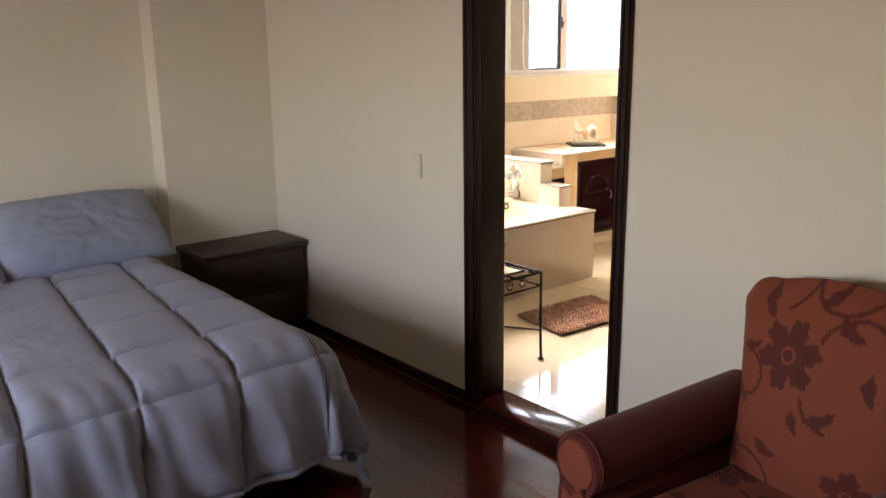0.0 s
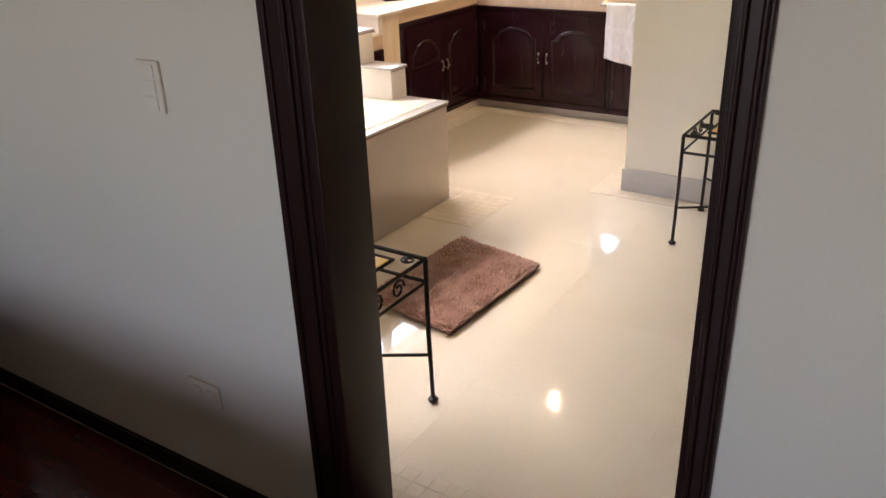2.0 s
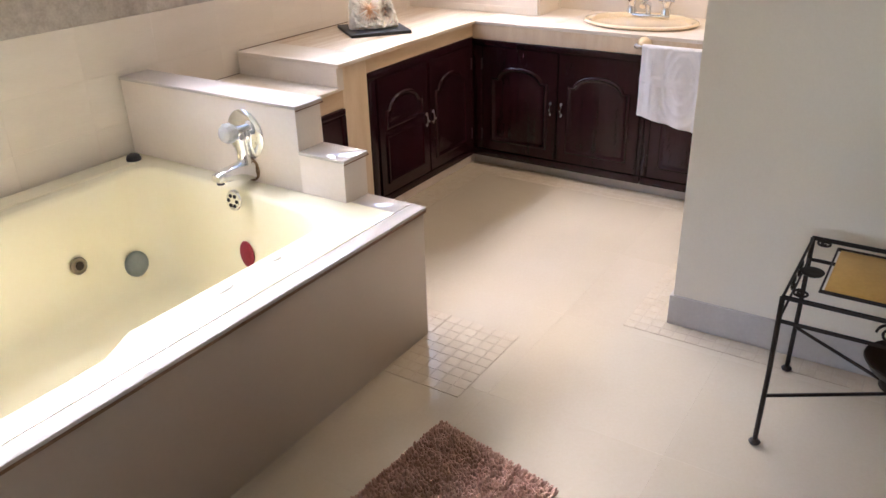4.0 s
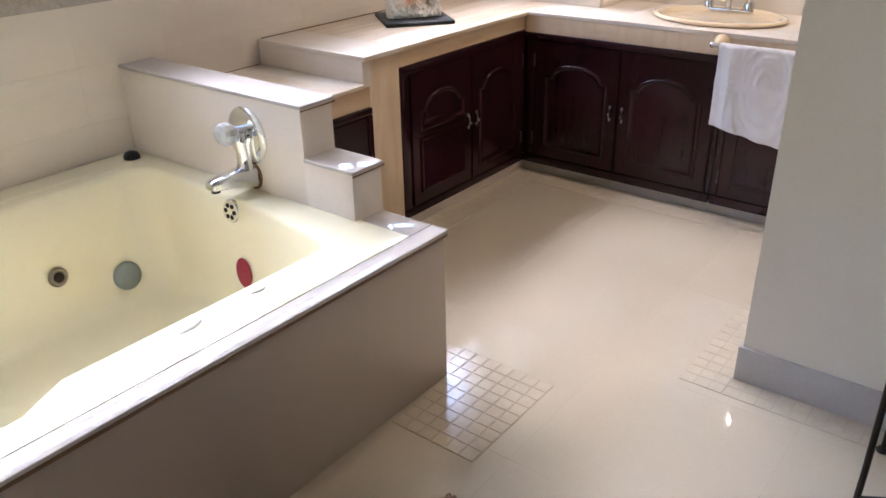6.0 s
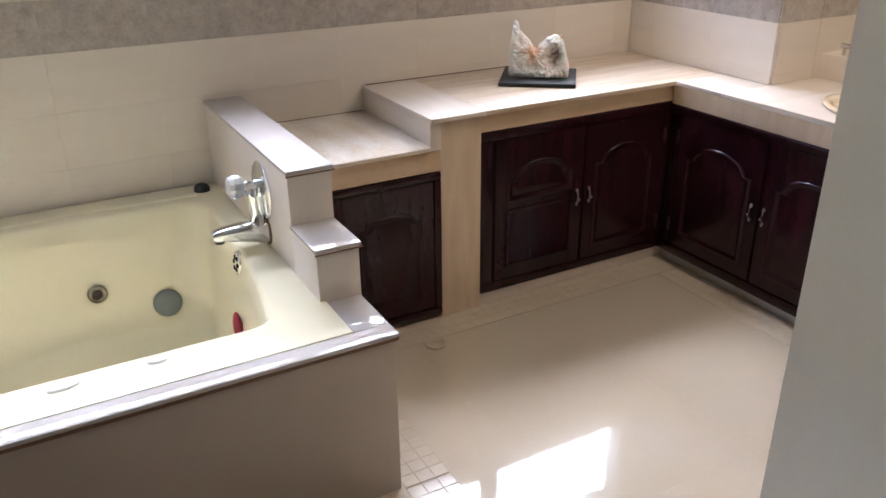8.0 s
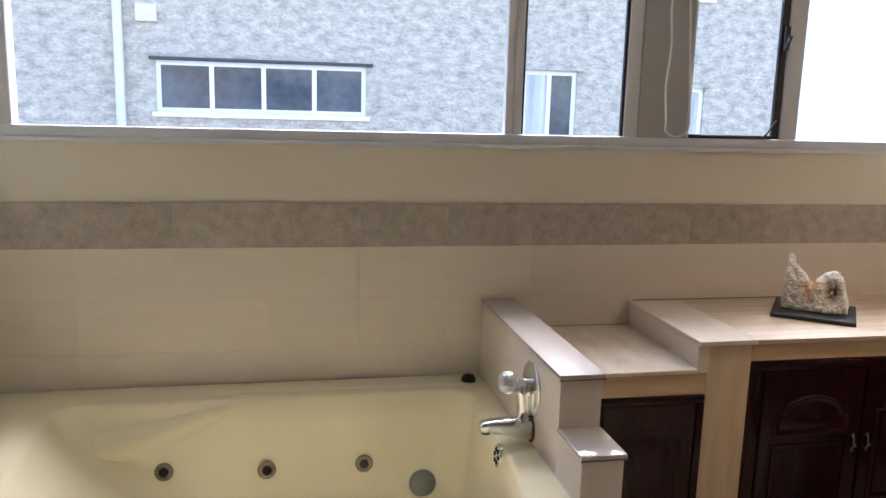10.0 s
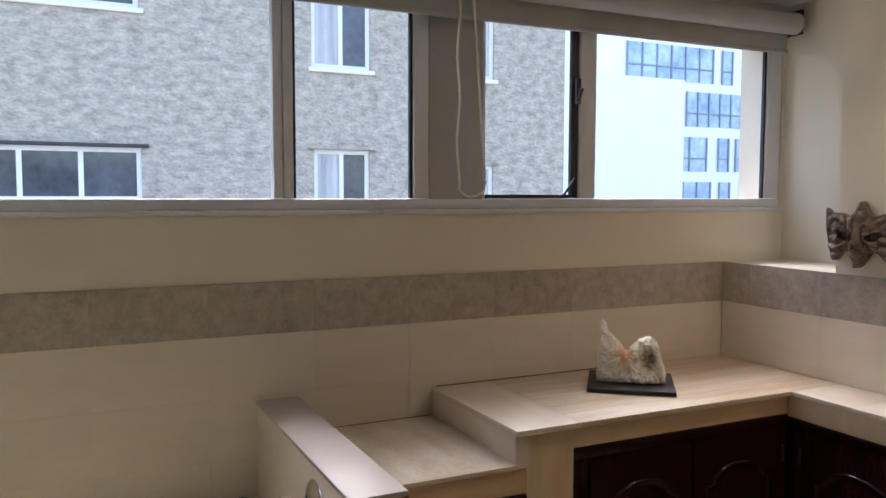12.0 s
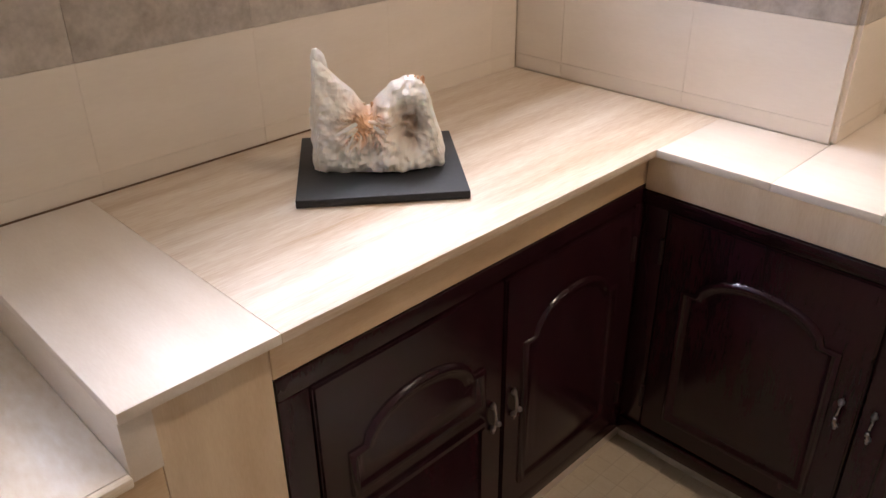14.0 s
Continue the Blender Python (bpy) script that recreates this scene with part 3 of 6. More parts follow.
for v in loops[0]:
    dx, dy = v.co.x - cxm, v.co.y - cym
    tx = ((TBX1 if dx > 0 else TBX0) - cxm) / dx if abs(dx) > 1e-6 else 1e9
    ty = ((TBY1 if dy > 0 else TBY0) - cym) / dy if abs(dy) > 1e-6 else 1e9
    s = min(tx, ty)
    rim_o.append(bm.verts.new((cxm + dx * s, cym + dy * s, RIM + 0.0012)))
    rim_d.append(bm.verts.new((cxm + dx * s, cym + dy * s, RIM - 0.03)))
for cx_ in (TBX0, TBX1):       # square corners of the flange
    for cy_ in (TBY0, TBY1):
        q = min(range(k), key=lambda i: (rim_o[i].co.x - cx_) ** 2 + (rim_o[i].co.y - cy_) ** 2)
        for v in (rim_o[q], rim_d[q]):
            v.co.x, v.co.y = cx_, cy_
for i in range(k):
    bm.faces.new((rim_o[i], rim_o[(i + 1) % k], loops[0][(i + 1) % k], loops[0][i]))
    bm.faces.new((rim_d[i], rim_d[(i + 1) % k], rim_o[(i + 1) % k], rim_o[i]))
part("shell", bm, M_TUB, tub, angle=70)
# moulded grip line along the back rim, and the arm rest
bm = bmesh.new()
tube(bm, [(3.45 + 0.98 * i / 10, 5.040 + 0.010 * math.sin(math.pi * i / 10), RIM + 0.002) for i in range(11)], 0.010, 8)
part("grip_rail", bm, M_TUB, tub)
bm = bmesh.new()
vs = []
for i in range(9):
    t = i / 8
    x = 2.95 + 0.60 * t
    z = 0.345 + 0.15 * t
    d = 0.075 * (1 - t) ** 0.8 + 0.004
    yb = back_y(z) + 0.01
    vs.append([bm.verts.new(p) for p in ((x, yb, z + 0.05 * (1 - t) + 0.02), (x, yb - d * 0.8, z + 0.012), (x, yb - d, z - 0.01), (x, yb - d * 0.75, z - 0.05), (x, yb, z - 0.10))])
for A, B in zip(vs, vs[1:]):
    for i in range(4):
        bm.faces.new((A[i], A[i + 1], B[i + 1], B[i]))
part("arm_rest", bm, M_TUB, tub, angle=80)
M_JET = material("dull_bronze", (0.16, 0.13, 0.10, 1), (0.30, 0.26, 0.21, 1), 20, 90, 0.3, metal=0.9, bump=0)
for jx, jz in ((4.018, 0.270), (3.653, 0.268), (3.285, 0.283)):
    bm = bmesh.new()
    lathe(bm, ((0.034, 0.0), (0.034, 0.004), (0.028, 0.010), (0.020, 0.010), (0.014, 0.004), (0.008, 0.009), (0.002, 0.011)), 20)
    bmesh.ops.transform(bm, matrix=pose(jx, back_y(jz) - 0.004, jz, 82, 0, 0), verts=bm.verts)
    jet = part("jet", bm, M_JET, tub, "dull bronze whirlpool jet")
    bm = bmesh.new()
    lathe(bm, ((0.017, 0.0), (0.016, 0.011), (0.010, 0.0125), (0.002, 0.013)), 18)
    bmesh.ops.transform(bm, matrix=pose(jx, back_y(jz) - 0.004, jz, 82, 0, 0), verts=bm.verts)
    part("nozzle", bm, M_IRON, jet, "dark jet nozzle")
bm = bmesh.new()
lathe(bm, ((0.052, 0.0), (0.052, 0.008), (0.044, 0.018), (0.02, 0.024), (0.002, 0.025)), 24)
bmesh.ops.transform(bm, matrix=pose(4.244, back_y(0.184) - 0.004, 0.184, 80, 0, 0), verts=bm.verts)
part("suction_cover", bm, material("grey_suction_plastic", srgb(132, 138, 136), srgb(148, 154, 150), 8, 80, 0.3), tub, "grey round suction cover")
bm = bmesh.new()
lathe(bm, ((0.041, 0.0), (0.041, 0.006), (0.036, 0.013), (0.024, 0.015), (0.002, 0.015)), 28)
bmesh.ops.transform(bm, matrix=pose(4.430, 4.468, 0.478, 0, -83, 0), verts=bm.verts)
ovf = part("overflow_plate", bm, M_CHROME, tub, "chrome overflow plate")
# raised dark discs give the plate the shade of its holes
for k in range(6):
    a = 2 * math.pi * (k + 0.5) / 6
    bm = bmesh.new()
    lathe(bm, ((0.0075, 0.012), (0.0075, 0.0165), (0.002, 0.0166)), 10, (0.021 * math.cos(a), 0.021 * math.sin(a), 0.0))
    bmesh.ops.transform(bm, matrix=pose(4.430, 4.468, 0.478, 0, -83, 0), verts=bm.verts)
    part("hole", bm, M_BEDBASE, ovf, "dark disc shading an overflow hole")
bm = bmesh.new()
lathe(bm, ((0.030, 0.0), (0.030, 0.012), (0.024, 0.024), (0.012, 0.030), (0.002, 0.031)), 20)
bmesh.ops.transform(bm, matrix=pose(4.462, 5.085, RIM + 0.0015), verts=bm.verts)
part("air_knob", bm, M_DARKMETAL, tub, "dark round air control knob")

tap = thing("bath_mixer_tap", "chrome wall mixer with crystal knob above the bathtub", "tap")
SY = 4.470
bm = bmesh.new()
lathe(bm, ((0.096, 0.0), (0.096, 0.004), (0.090, 0.010), (0.070, 0.014), (0.036, 0.018), (0.030, 0.026), (0.002, 0.027)), 40, sx=1.0, sy=0.96)
bmesh.ops.transform(bm, matrix=pose(4.532, SY + 0.006, 0.706, 0, -90, 0), verts=bm.verts)
part("escutcheon", bm, M_CHROME, tap)
bm = bmesh.new()
tube(bm, [(4.515, SY, 0.725), (4.500, SY, 0.727), (4.474, SY, 0.731)], 0.021, 18)
tube(bm, [(4.480, SY, 0.730), (4.466, SY, 0.732)], 0.016, 16)
part("stem", bm, M_CHROME, tap)
M_CRYSTAL = material("clear_acrylic", (0.9, 0.92, 0.93, 1), (0.95, 0.96, 0.97, 1), 8, 60, 0.04, bump=0, rough_var=0.02)
M_CRYSTAL.node_tree.nodes["Principled BSDF"].inputs["Transmission Weight"].default_value = 0.6
bm = bmesh.new()
lathe(bm, ((0.014, 0.0), (0.030, 0.004), (0.038, 0.018), (0.038, 0.034), (0.030, 0.048), (0.016, 0.054), (0.002, 0.055)), 12)
bmesh.ops.transform(bm, matrix=pose(4.470, SY, 0.733, 0, -86, 0), verts=bm.verts)
part("knob", bm, M_CRYSTAL, tap, "faceted crystal knob", smooth=False)
# waisted body that runs down from the stem into the spout
bm = bmesh.new()
secs = []
for x, z, hx_, hy_ in ((4.500, 0.735, 0.016, 0.018), (4.497, 0.720, 0.023, 0.025), (4.498, 0.690, 0.024, 0.026), (4.501, 0.655, 0.022, 0.023), (4.503, 0.630, 0.023, 0.025), (4.500, 0.600, 0.028, 0.032)):
    secs.append([bm.verts.new((x + hx_ * math.cos(2 * math.pi * j / 18), SY + hy_ * math.sin(2 * math.pi * j / 18), z)) for j in range(18)])
for A, B in zip(secs, secs[1:]):
    for j in range(18):
        bm.faces.new((A[j], A[(j + 1) % 18], B[(j + 1) % 18], B[j]))
bm.faces.new(secs[0])
bm.faces.new(secs[-1][::-1])
part("body", bm, M_CHROME, tap)
# spout: flat-topped wedge, deep at the wall and shallow at the mouth
bm = bmesh.new()
secs = []
for x, zt, zb, hw in ((4.532, 0.606, 0.534, 0.034), (4.505, 0.612, 0.538, 0.034), (4.470, 0.613, 0.548, 0.032), (4.430, 0.611, 0.557, 0.029), (4.390, 0.607, 0.564, 0.026), (4.362, 0.603, 0.568, 0.024), (4.355, 0.598, 0.573, 0.020)):
    ring = []
    for j in range(24):
        a = 2 * math.pi * j / 24
        c_, s_ = math.cos(a), math.sin(a)
        ring.append(bm.verts.new((x, SY + hw * math.copysign(abs(c_) ** 0.6, c_), (zt + zb) / 2 + (zt - zb) / 2 * math.copysign(abs(s_) ** 0.6, s_))))
    secs.append(ring)
for A, B in zip(secs, secs[1:]):
    for j in range(24):
        bm.faces.new((A[j], A[(j + 1) % 24], B[(j + 1) % 24], B[j]))
bm.faces.new(secs[0])
bm.faces.new(secs[-1][::-1])
spout = part("spout", bm, M_CHROME, tap)
bm = bmesh.new()
lathe(bm, ((0.015, 0.0), (0.015, 0.008), (0.010, 0.009), (0.002, 0.009)), 16, (4.376, SY, 0.560))
part("aerator", bm, M_DARKMETAL, spout, "dark spout mouth")
bm = bmesh.new()
tube(bm, [(4.531, SY + 0.040 * math.cos(2 * math.pi * k / 24), 0.570 + 0.044 * math.sin(2 * math.pi * k / 24)) for k in range(24)], 0.004, 6, closed=True)
part("wall_collar", bm, material("tarnished_brass", srgb(116, 88, 58), srgb(146, 116, 80), 14, 80, 0.5, metal=0.4), spout, "tarnished ring at the wall")

scrub = thing("bath_sponge", "dark red oval bath sponge on the tub's end wall", "sponge")
bm = bmesh.new()
bmesh.ops.create_uvsphere(bm, u_segments=18, v_segments=10, radius=1.0, matrix=Matrix.Translation((4.380, 4.39, 0.292)) @ Matrix.Diagonal((0.014, 0.036, 0.055, 1)))
part("sponge_body", bm, material("dark_red_sponge", srgb(128, 22, 40), srgb(150, 34, 52), 20, 120, 0.6, bump=0.3), scrub)
for nm, px, py, ln, wd, rz in (("soap_bar", 3.862, 3.914, 0.075, 0.035, 8), ("soap_bar", 4.074, 3.922, 0.05, 0.032, -5)):
    bm = bmesh.new()
    bmesh.ops.create_uvsphere(bm, u_segments=20, v_segments=10, radius=1.0)
    for v in bm.verts:
        k = 1 + 0.12 * noise.noise(v.co * 1.6 + Vector((px, 0, 0)))
        v.co = Vector((v.co.x * ln / 2 * k, v.co.y * wd / 2 * k, max(0.0, v.co.z) * 0.008))
    ob = solid(nm, bm, material("cream_soap", srgb(242, 238, 222), srgb(246, 242, 230), 8, 60, 0.4), "small cream soap bar on the tub rim", "soap", group="soaps on the tub rim")
    ob.matrix_basis = pose(px, py, RIM + 0.003, 0, 0, rz)

# ---- vanity basin, tap, mirror ----
sink = thing("wash_basin", "beige oval ceramic wash basin set in the counter", "basin")
bm = bmesh.new()
lathe(bm, ((0.90, -0.002), (0.97, 0.004), (1.0, 0.010), (0.985, 0.019), (0.94, 0.021), (0.88, 0.014), (0.82, -0.02), (0.70, -0.085), (0.5, -0.115), (0.22, -0.125), (0.02, -0.127)), 48,
      (BAS[0], BAS[1], C_HI + 0.001), BAS[2] + 0.012, BAS[3] + 0.012)
part("bowl", bm, M_BASIN, sink, angle=80)
bm = bmesh.new()
lathe(bm, ((0.024, 0.0), (0.024, 0.003), (0.016, 0.004), (0.012, -0.004), (0.002, -0.004)), 20, (BAS[0], BAS[1], C_HI - 0.1245))
part("drain", bm, M_CHROME, sink)
# dark disc for the shade inside the basin's overflow
bm = bmesh.new()
lathe(bm, ((0.011, 0.0), (0.011, 0.004), (0.002, 0.0042)), 14)
bmesh.ops.transform(bm, matrix=pose(BAS[0] + 0.170, BAS[1] + 0.01, C_HI - 0.030, 0, -62, 0), verts=bm.verts)
part("overflow_shade_disc", bm, M_BEDBASE, sink, "dark disc shading an overflow hole")
faucet = thing("basin_tap", "chrome two-handle basin tap behind the wash basin", "tap")
FX, FY, FZ = 6.835, 3.76, C_HI + 0.001
bm = bbox(FX - 0.026, FX + 0.026, FY - 0.125, FY + 0.125, FZ, FZ + 0.016, 0.006, 3)
part("base", bm, M_CHROME, faucet)
bm = bmesh.new()
tube(bm, [(FX, FY, FZ + 0.01), (FX - 0.005, FY, FZ + 0.06), (FX - 0.03, FY, FZ + 0.085), (FX - 0.075, FY, FZ + 0.085), (FX - 0.105, FY, FZ + 0.068)], 0.015, 12)
part("spout", bm, M_CHROME, faucet)
for dy in (-0.095, 0.095):
    bm = bmesh.new()
    lathe(bm, ((0.028, 0.0), (0.025, 0.02), (0.017, 0.040), (0.022, 0.055), (0.027, 0.072), (0.018, 0.086), (0.002, 0.090)), 16, (FX, FY + dy, FZ + 0.015))
    tube(bm, [(FX, FY + dy - 0.042, FZ + 0.085), (FX, FY + dy + 0.042, FZ + 0.085)], 0.008, 8)
    tube(bm, [(FX - 0.042, FY + dy, FZ + 0.085), (FX + 0.042, FY + dy, FZ + 0.085)], 0.008, 8)
    part("handle", bm, M_CHROME, faucet)
solid("trim_vanity_ledge", bbox(6.90, 7.098, 1.2, 4.312, C_HI - 0.1, 0.925, 0.003), M_TILE, "cream tiled ledge behind the vanity", "ledge", "structure")
bar = thing("chrome_rail", "slim chrome rail along the mirror's foot", "rail")
bm = bmesh.new()
tube(bm, [(6.925, 2.2, 0.965), (6.925, 4.235, 0.965)], 0.011, 12)
part("bar", bm, M_CHROME, bar)
for yy in (2.3, 3.2, 4.22):
    bm = bmesh.new()
    tube(bm, [(6.925, yy, 0.965), (6.925, yy, 0.925)], 0.008, 10)
    part("bracket", bm, M_CHROME, bar)
mir = thing("wall_mirror", "large frameless mirror above the vanity", "mirror")
M_MIRROR = bpy.data.materials.new("mirror_silver")
M_MIRROR.use_nodes = True
mb = M_MIRROR.node_tree.nodes["Principled BSDF"]
mb.inputs["Base Color"].default_value, mb.inputs["Metallic"].default_value, mb.inputs["Roughness"].default_value = (0.86, 0.88, 0.87, 1), 1.0, 0.01
part("glass", bbox(7.085, 7.097, 1.3, 4.245, 0.95, 2.05, 0.002), M_MIRROR, mir)

# towel bar on the counter edge with a towel
tb = thing("towel_bar", "chrome towel bar with beige ceramic post on the counter edge", "towel bar")
M_POST = material("beige_ceramic", srgb(232, 208, 168), srgb(238, 216, 180), 6, 60, 0.2)
for yy in (3.60, 3.02):
    bm = bmesh.new()
    lathe(bm, ((0.034, 0.0), (0.034, 0.008), (0.026, 0.02), (0.020, 0.040), (0.010, 0.052), (0.002, 0.054)), 20)
    bmesh.ops.transform(bm, matrix=pose(6.355, yy, 0.785, 0, -90, 0), verts=bm.verts)
    part("post", bm, M_POST, tb, "beige ceramic post")
bm = bmesh.new()
tube(bm, [(6.308, 3.625, 0.778), (6.308, 2.99, 0.778)], 0.009, 12)
bmesh.ops.create_uvsphere(bm, u_segments=12, v_segments=8, radius=0.013, matrix=Matrix.Translation((6.308, 3.625, 0.778)))
part("bar", bm, M_CHROME, tb)
towel = thing("hand_towel", "white terry hand towel with woven relief, hanging from the bar", "towel")
bm = bmesh.new()
TW, NU, NV = 0.42, 90, 100
grid = []
for i in range(NU + 1):
    row = []
    for j in range(NV + 1):
        s, t = i / NU, j / NV
        y = 3.592 - TW * s
        # over the bar: back flap, crown, front flap
        d = (t - 0.42) * 0.62
        fold = 0.006 * math.sin(s * 21 + 1.2 * math.sin(3 * t)) * min(1, abs(d) * 8) + 0.004 * noise.noise(Vector((s * 6, t * 7, 1.7)))
        if abs(d) < 0.018:
            a = d / 0.018 * math.pi / 2
            x, z = 6.308 - 0.013 * math.sin(a), 0.778 + 0.013 * math.cos(a)
        elif d > 0:
            x, z = 6.295 - 0.012 * (d - 0.018) + fold, 0.778 - (d - 0.018) * (0.98 + 0.22 * s)
            # woven relief: border bands and a medallion
            q = abs((s - 0.5) * 2)
            if 0.70 < q < 0.86 or 0.25 < t - 0.42 < 0.31 or (math.hypot((s - 0.5) * 1.2, (t - 0.66)) % 0.08 < 0.03 and q < 0.5):
                x -= 0.004
        else:
            x, z = 6.322 - fold * 0.4, 0.778 + (d + 0.018)
        row.append(bm.verts.new((x, y + 0.01 * (t - 0.4) * math.sin(s * 4), z)))
    grid.append(row)
for i in range(NU):
    for j in range(NV):
        bm.faces.new((grid[i][j], grid[i + 1][j], grid[i + 1][j + 1], grid[i][j + 1]))
to = part("cloth", bm, M_TOWEL, towel, angle=80)
sm = to.modifiers.new("thick", "SOLIDIFY")
sm.thickness = 0.006

# ---- slate base with a crystal cluster ----
plate = thing("slate_plinth", "thin black slate plate on the counter", "plinth", at=(5.878, 4.889, C_HI + 0.001), rz=-38)
part("plate", bbox(-0.157, 0.157, -0.158, 0.158, 0.0, 0.016, 0.002), M_SLATE, plate)
M_QUARTZ = material("milky_quartz", srgb(244, 236, 227), srgb(252, 250, 247), 14, 90, 0.28, bump=0.12, bump_scale=40, sss=0.12)
M_OCHRE = material("ochre_stained_quartz", srgb(206, 142, 84), srgb(238, 208, 176), 24, 120, 0.4, bump=0.3, bump_scale=50)
M_QUARTZ2 = material("stained_quartz", srgb(232, 202, 162), srgb(250, 244, 236), 14, 60, 0.35, bump=0.18, bump_scale=30, sss=0.1)
gem = thing("crystal_cluster", "white and ochre quartz crystal cluster on a slate plate", "crystal", at=(5.878, 4.889, C_HI + 0.016))

def shard(base, tip, r, mat, nm="crystal_point", taper=0.8, seed=0):
    bm = bmesh.new()
    base, tip = Vector(base), Vector(tip)
    d = (tip - base)
    L = d.length
    rot = d.to_track_quat("Z", "Y").to_matrix().to_4x4()
    rnd = random.Random(seed)
    rings = []
    for h, k in ((0.0, 1.15), (0.35, 1.0), (0.62, taper), (0.84, taper * 0.82)):
        rings.append([bm.verts.new((r * k * (1 + 0.12 * rnd.uniform(-1, 1)) * math.cos(j * math.pi / 3 + 0.2), r * k * (1 + 0.12 * rnd.uniform(-1, 1)) * math.sin(j * math.pi / 3 + 0.2), L * h)) for j in range(6)])
    top = bm.verts.new((r * 0.15, 0, L))
    for A, B in zip(rings, rings[1:]):
        for j in range(6):
            bm.faces.new((A[j], A[(j + 1) % 6], B[(j + 1) % 6], B[j]))
    for j in range(6):
        bm.faces.new((rings[-1][j], rings[-1][(j + 1) % 6], top))
    bm.faces.new(rings[0][::-1])
    bmesh.ops.bevel(bm, geom=bm.edges[:], offset=r * 0.12, segments=1, affect="EDGES")
    bmesh.ops.transform(bm, matrix=Matrix.Translation(base) @ rot, verts=bm.verts)
    return part(nm, bm, mat, gem, smooth=False)


ux, uy = math.cos(radians(-38)), math.sin(radians(-38))
def gp(a, b, z):
    return (ux * a - uy * b, uy * a + ux * b, z)


def rock_top(u):
    """Height of the cluster along its length: a spire, a saddle and an arch."""
    spire = 0.215 - 1.15 * max(0.0, u + 0.105) - 9.0 * max(0.0, -0.112 - u)
    arch = 0.172 - 9.0 * (u - 0.066) ** 2 - 60.0 * max(0.0, u - 0.085) ** 2
    return max(spire, 0.118 - 0.25 * max(0.0, u - 0.02), arch) + 0.005 * noise.noise(Vector((u * 60, 0.3, 1.0)))


# quartz with ochre stains and a browner hollow, from fields stored on the mesh
M_STAINED = material("stained_quartz_body", srgb(247, 238, 224), srgb(253, 251, 247), 22, 90, 0.3, bump=0.25, bump_scale=45, sss=0.1)
nt = M_STAINED.node_tree
bs = nt.nodes["Principled BSDF"]
src = bs.inputs["Base Color"].links[0].from_socket
for field, tint in (("ochre", srgb(226, 168, 112)), ("brown", srgb(150, 118, 90))):
    at_n = nt.nodes.new("ShaderNodeAttribute")
    at_n.attribute_name = field
    mixn = nt.nodes.new("ShaderNodeMix")
    mixn.data_type = "RGBA"
    nt.links.new(at_n.outputs["Fac"], mixn.inputs[0])
    nt.links.new(src, mixn.inputs[6])
    mixn.inputs[7].default_value = tint
    src = mixn.outputs[2]
nt.links.new(src, bs.inputs["Base Color"])

bm = bmesh.new()
NU_, NK = 66, 44
fields = []
front, back = [], []
for i in range(NU_ + 1):
    u = -0.126 + 0.252 * i / NU_
    end = max(0.0, 1 - abs(u / 0.128) ** 6) ** 0.5
    top = max(0.012, rock_top(u) * (0.25 + 0.75 * end) if u > 0 else min(rock_top(u), 0.215))
    cf, cb = [], []
    for j in range(NK + 1):
        k = j / NK
        z = top * k
        g = max(0.0, 1 - k ** 5) ** 0.5
        thick = (0.050 - 0.11 * z) * (0.30 + 0.70 * end) * g * (1 - 0.25 * max(0.0, 0.02 - z) / 0.02) + 0.002
        thick += 0.026 * math.exp(-((u - 0.025) / 0.065) ** 2 - z / 0.06) * min(1.0, 0.4 + z / 0.012)
        da, dz = u + 0.026, z - 0.098
        ang, rad = math.atan2(dz, da), math.hypot(da, dz)
        fan = math.exp(-((rad - 0.038) / 0.026) ** 2) * (1 if dz < 0.012 else 0.3)
        ridge = abs(noise.noise(Vector((ang * 5.0, rad * 9, 2.0)))) * 2.0
        d = thick + 0.013 * fan * (ridge - 0.35) + 0.011 * noise.noise(Vector((u * 38, z * 38, 4.0))) + 0.007 * noise.noise(Vector((u * 100, z * 100, 7.0)))
        hol = math.exp(-(((u - 0.060) / 0.031) ** 2 + ((z - 0.082) / 0.046) ** 2) ** 2)
        d -= 0.034 * hol * (1 + 0.5 * noise.noise(Vector((u * 60, z * 60, 15.0))))
        wob = 0.004 * noise.noise(Vector((u * 50, z * 50, 11.0)))
        cf.append(bm.verts.new(gp(u + wob, -d, z)))
        cb.append(bm.verts.new(gp(u + wob, thick * 0.9 + 0.008 * noise.noise(Vector((u * 45, z * 45, 9.0))), z)))
        crown = 0.9 * math.exp(-((rad / 0.034) ** 2)) + 0.55 * fan * max(0.0, noise.noise(Vector((ang * 7, rad * 20, 6.0))) + 0.15)
        fields += [(min(1.0, crown), min(1.0, hol * (0.55 + 0.5 * noise.noise(Vector((u * 70, z * 70, 17.0)))))), (0.2, 0.0)]
    front.append(cf)
    back.append(cb)
for i in range(NU_):
    for j in range(NK):
        bm.faces.new((front[i][j], front[i + 1][j], front[i + 1][j + 1], front[i][j + 1]))
        bm.faces.new((back[i][j], back[i][j + 1], back[i + 1][j + 1], back[i + 1][j]))
    for j in (0, NK):
        bm.faces.new((front[i][j], front[i + 1][j], back[i + 1][j], back[i][j]))
for j in range(NK):
    for i in (0, NU_):
        bm.faces.new((front[i][j], front[i][j + 1], back[i][j + 1], back[i][j]))
rock = part("rock_body", bm, M_STAINED, gem, "white quartz rock with ochre stains and a brown hollow", smooth=False)
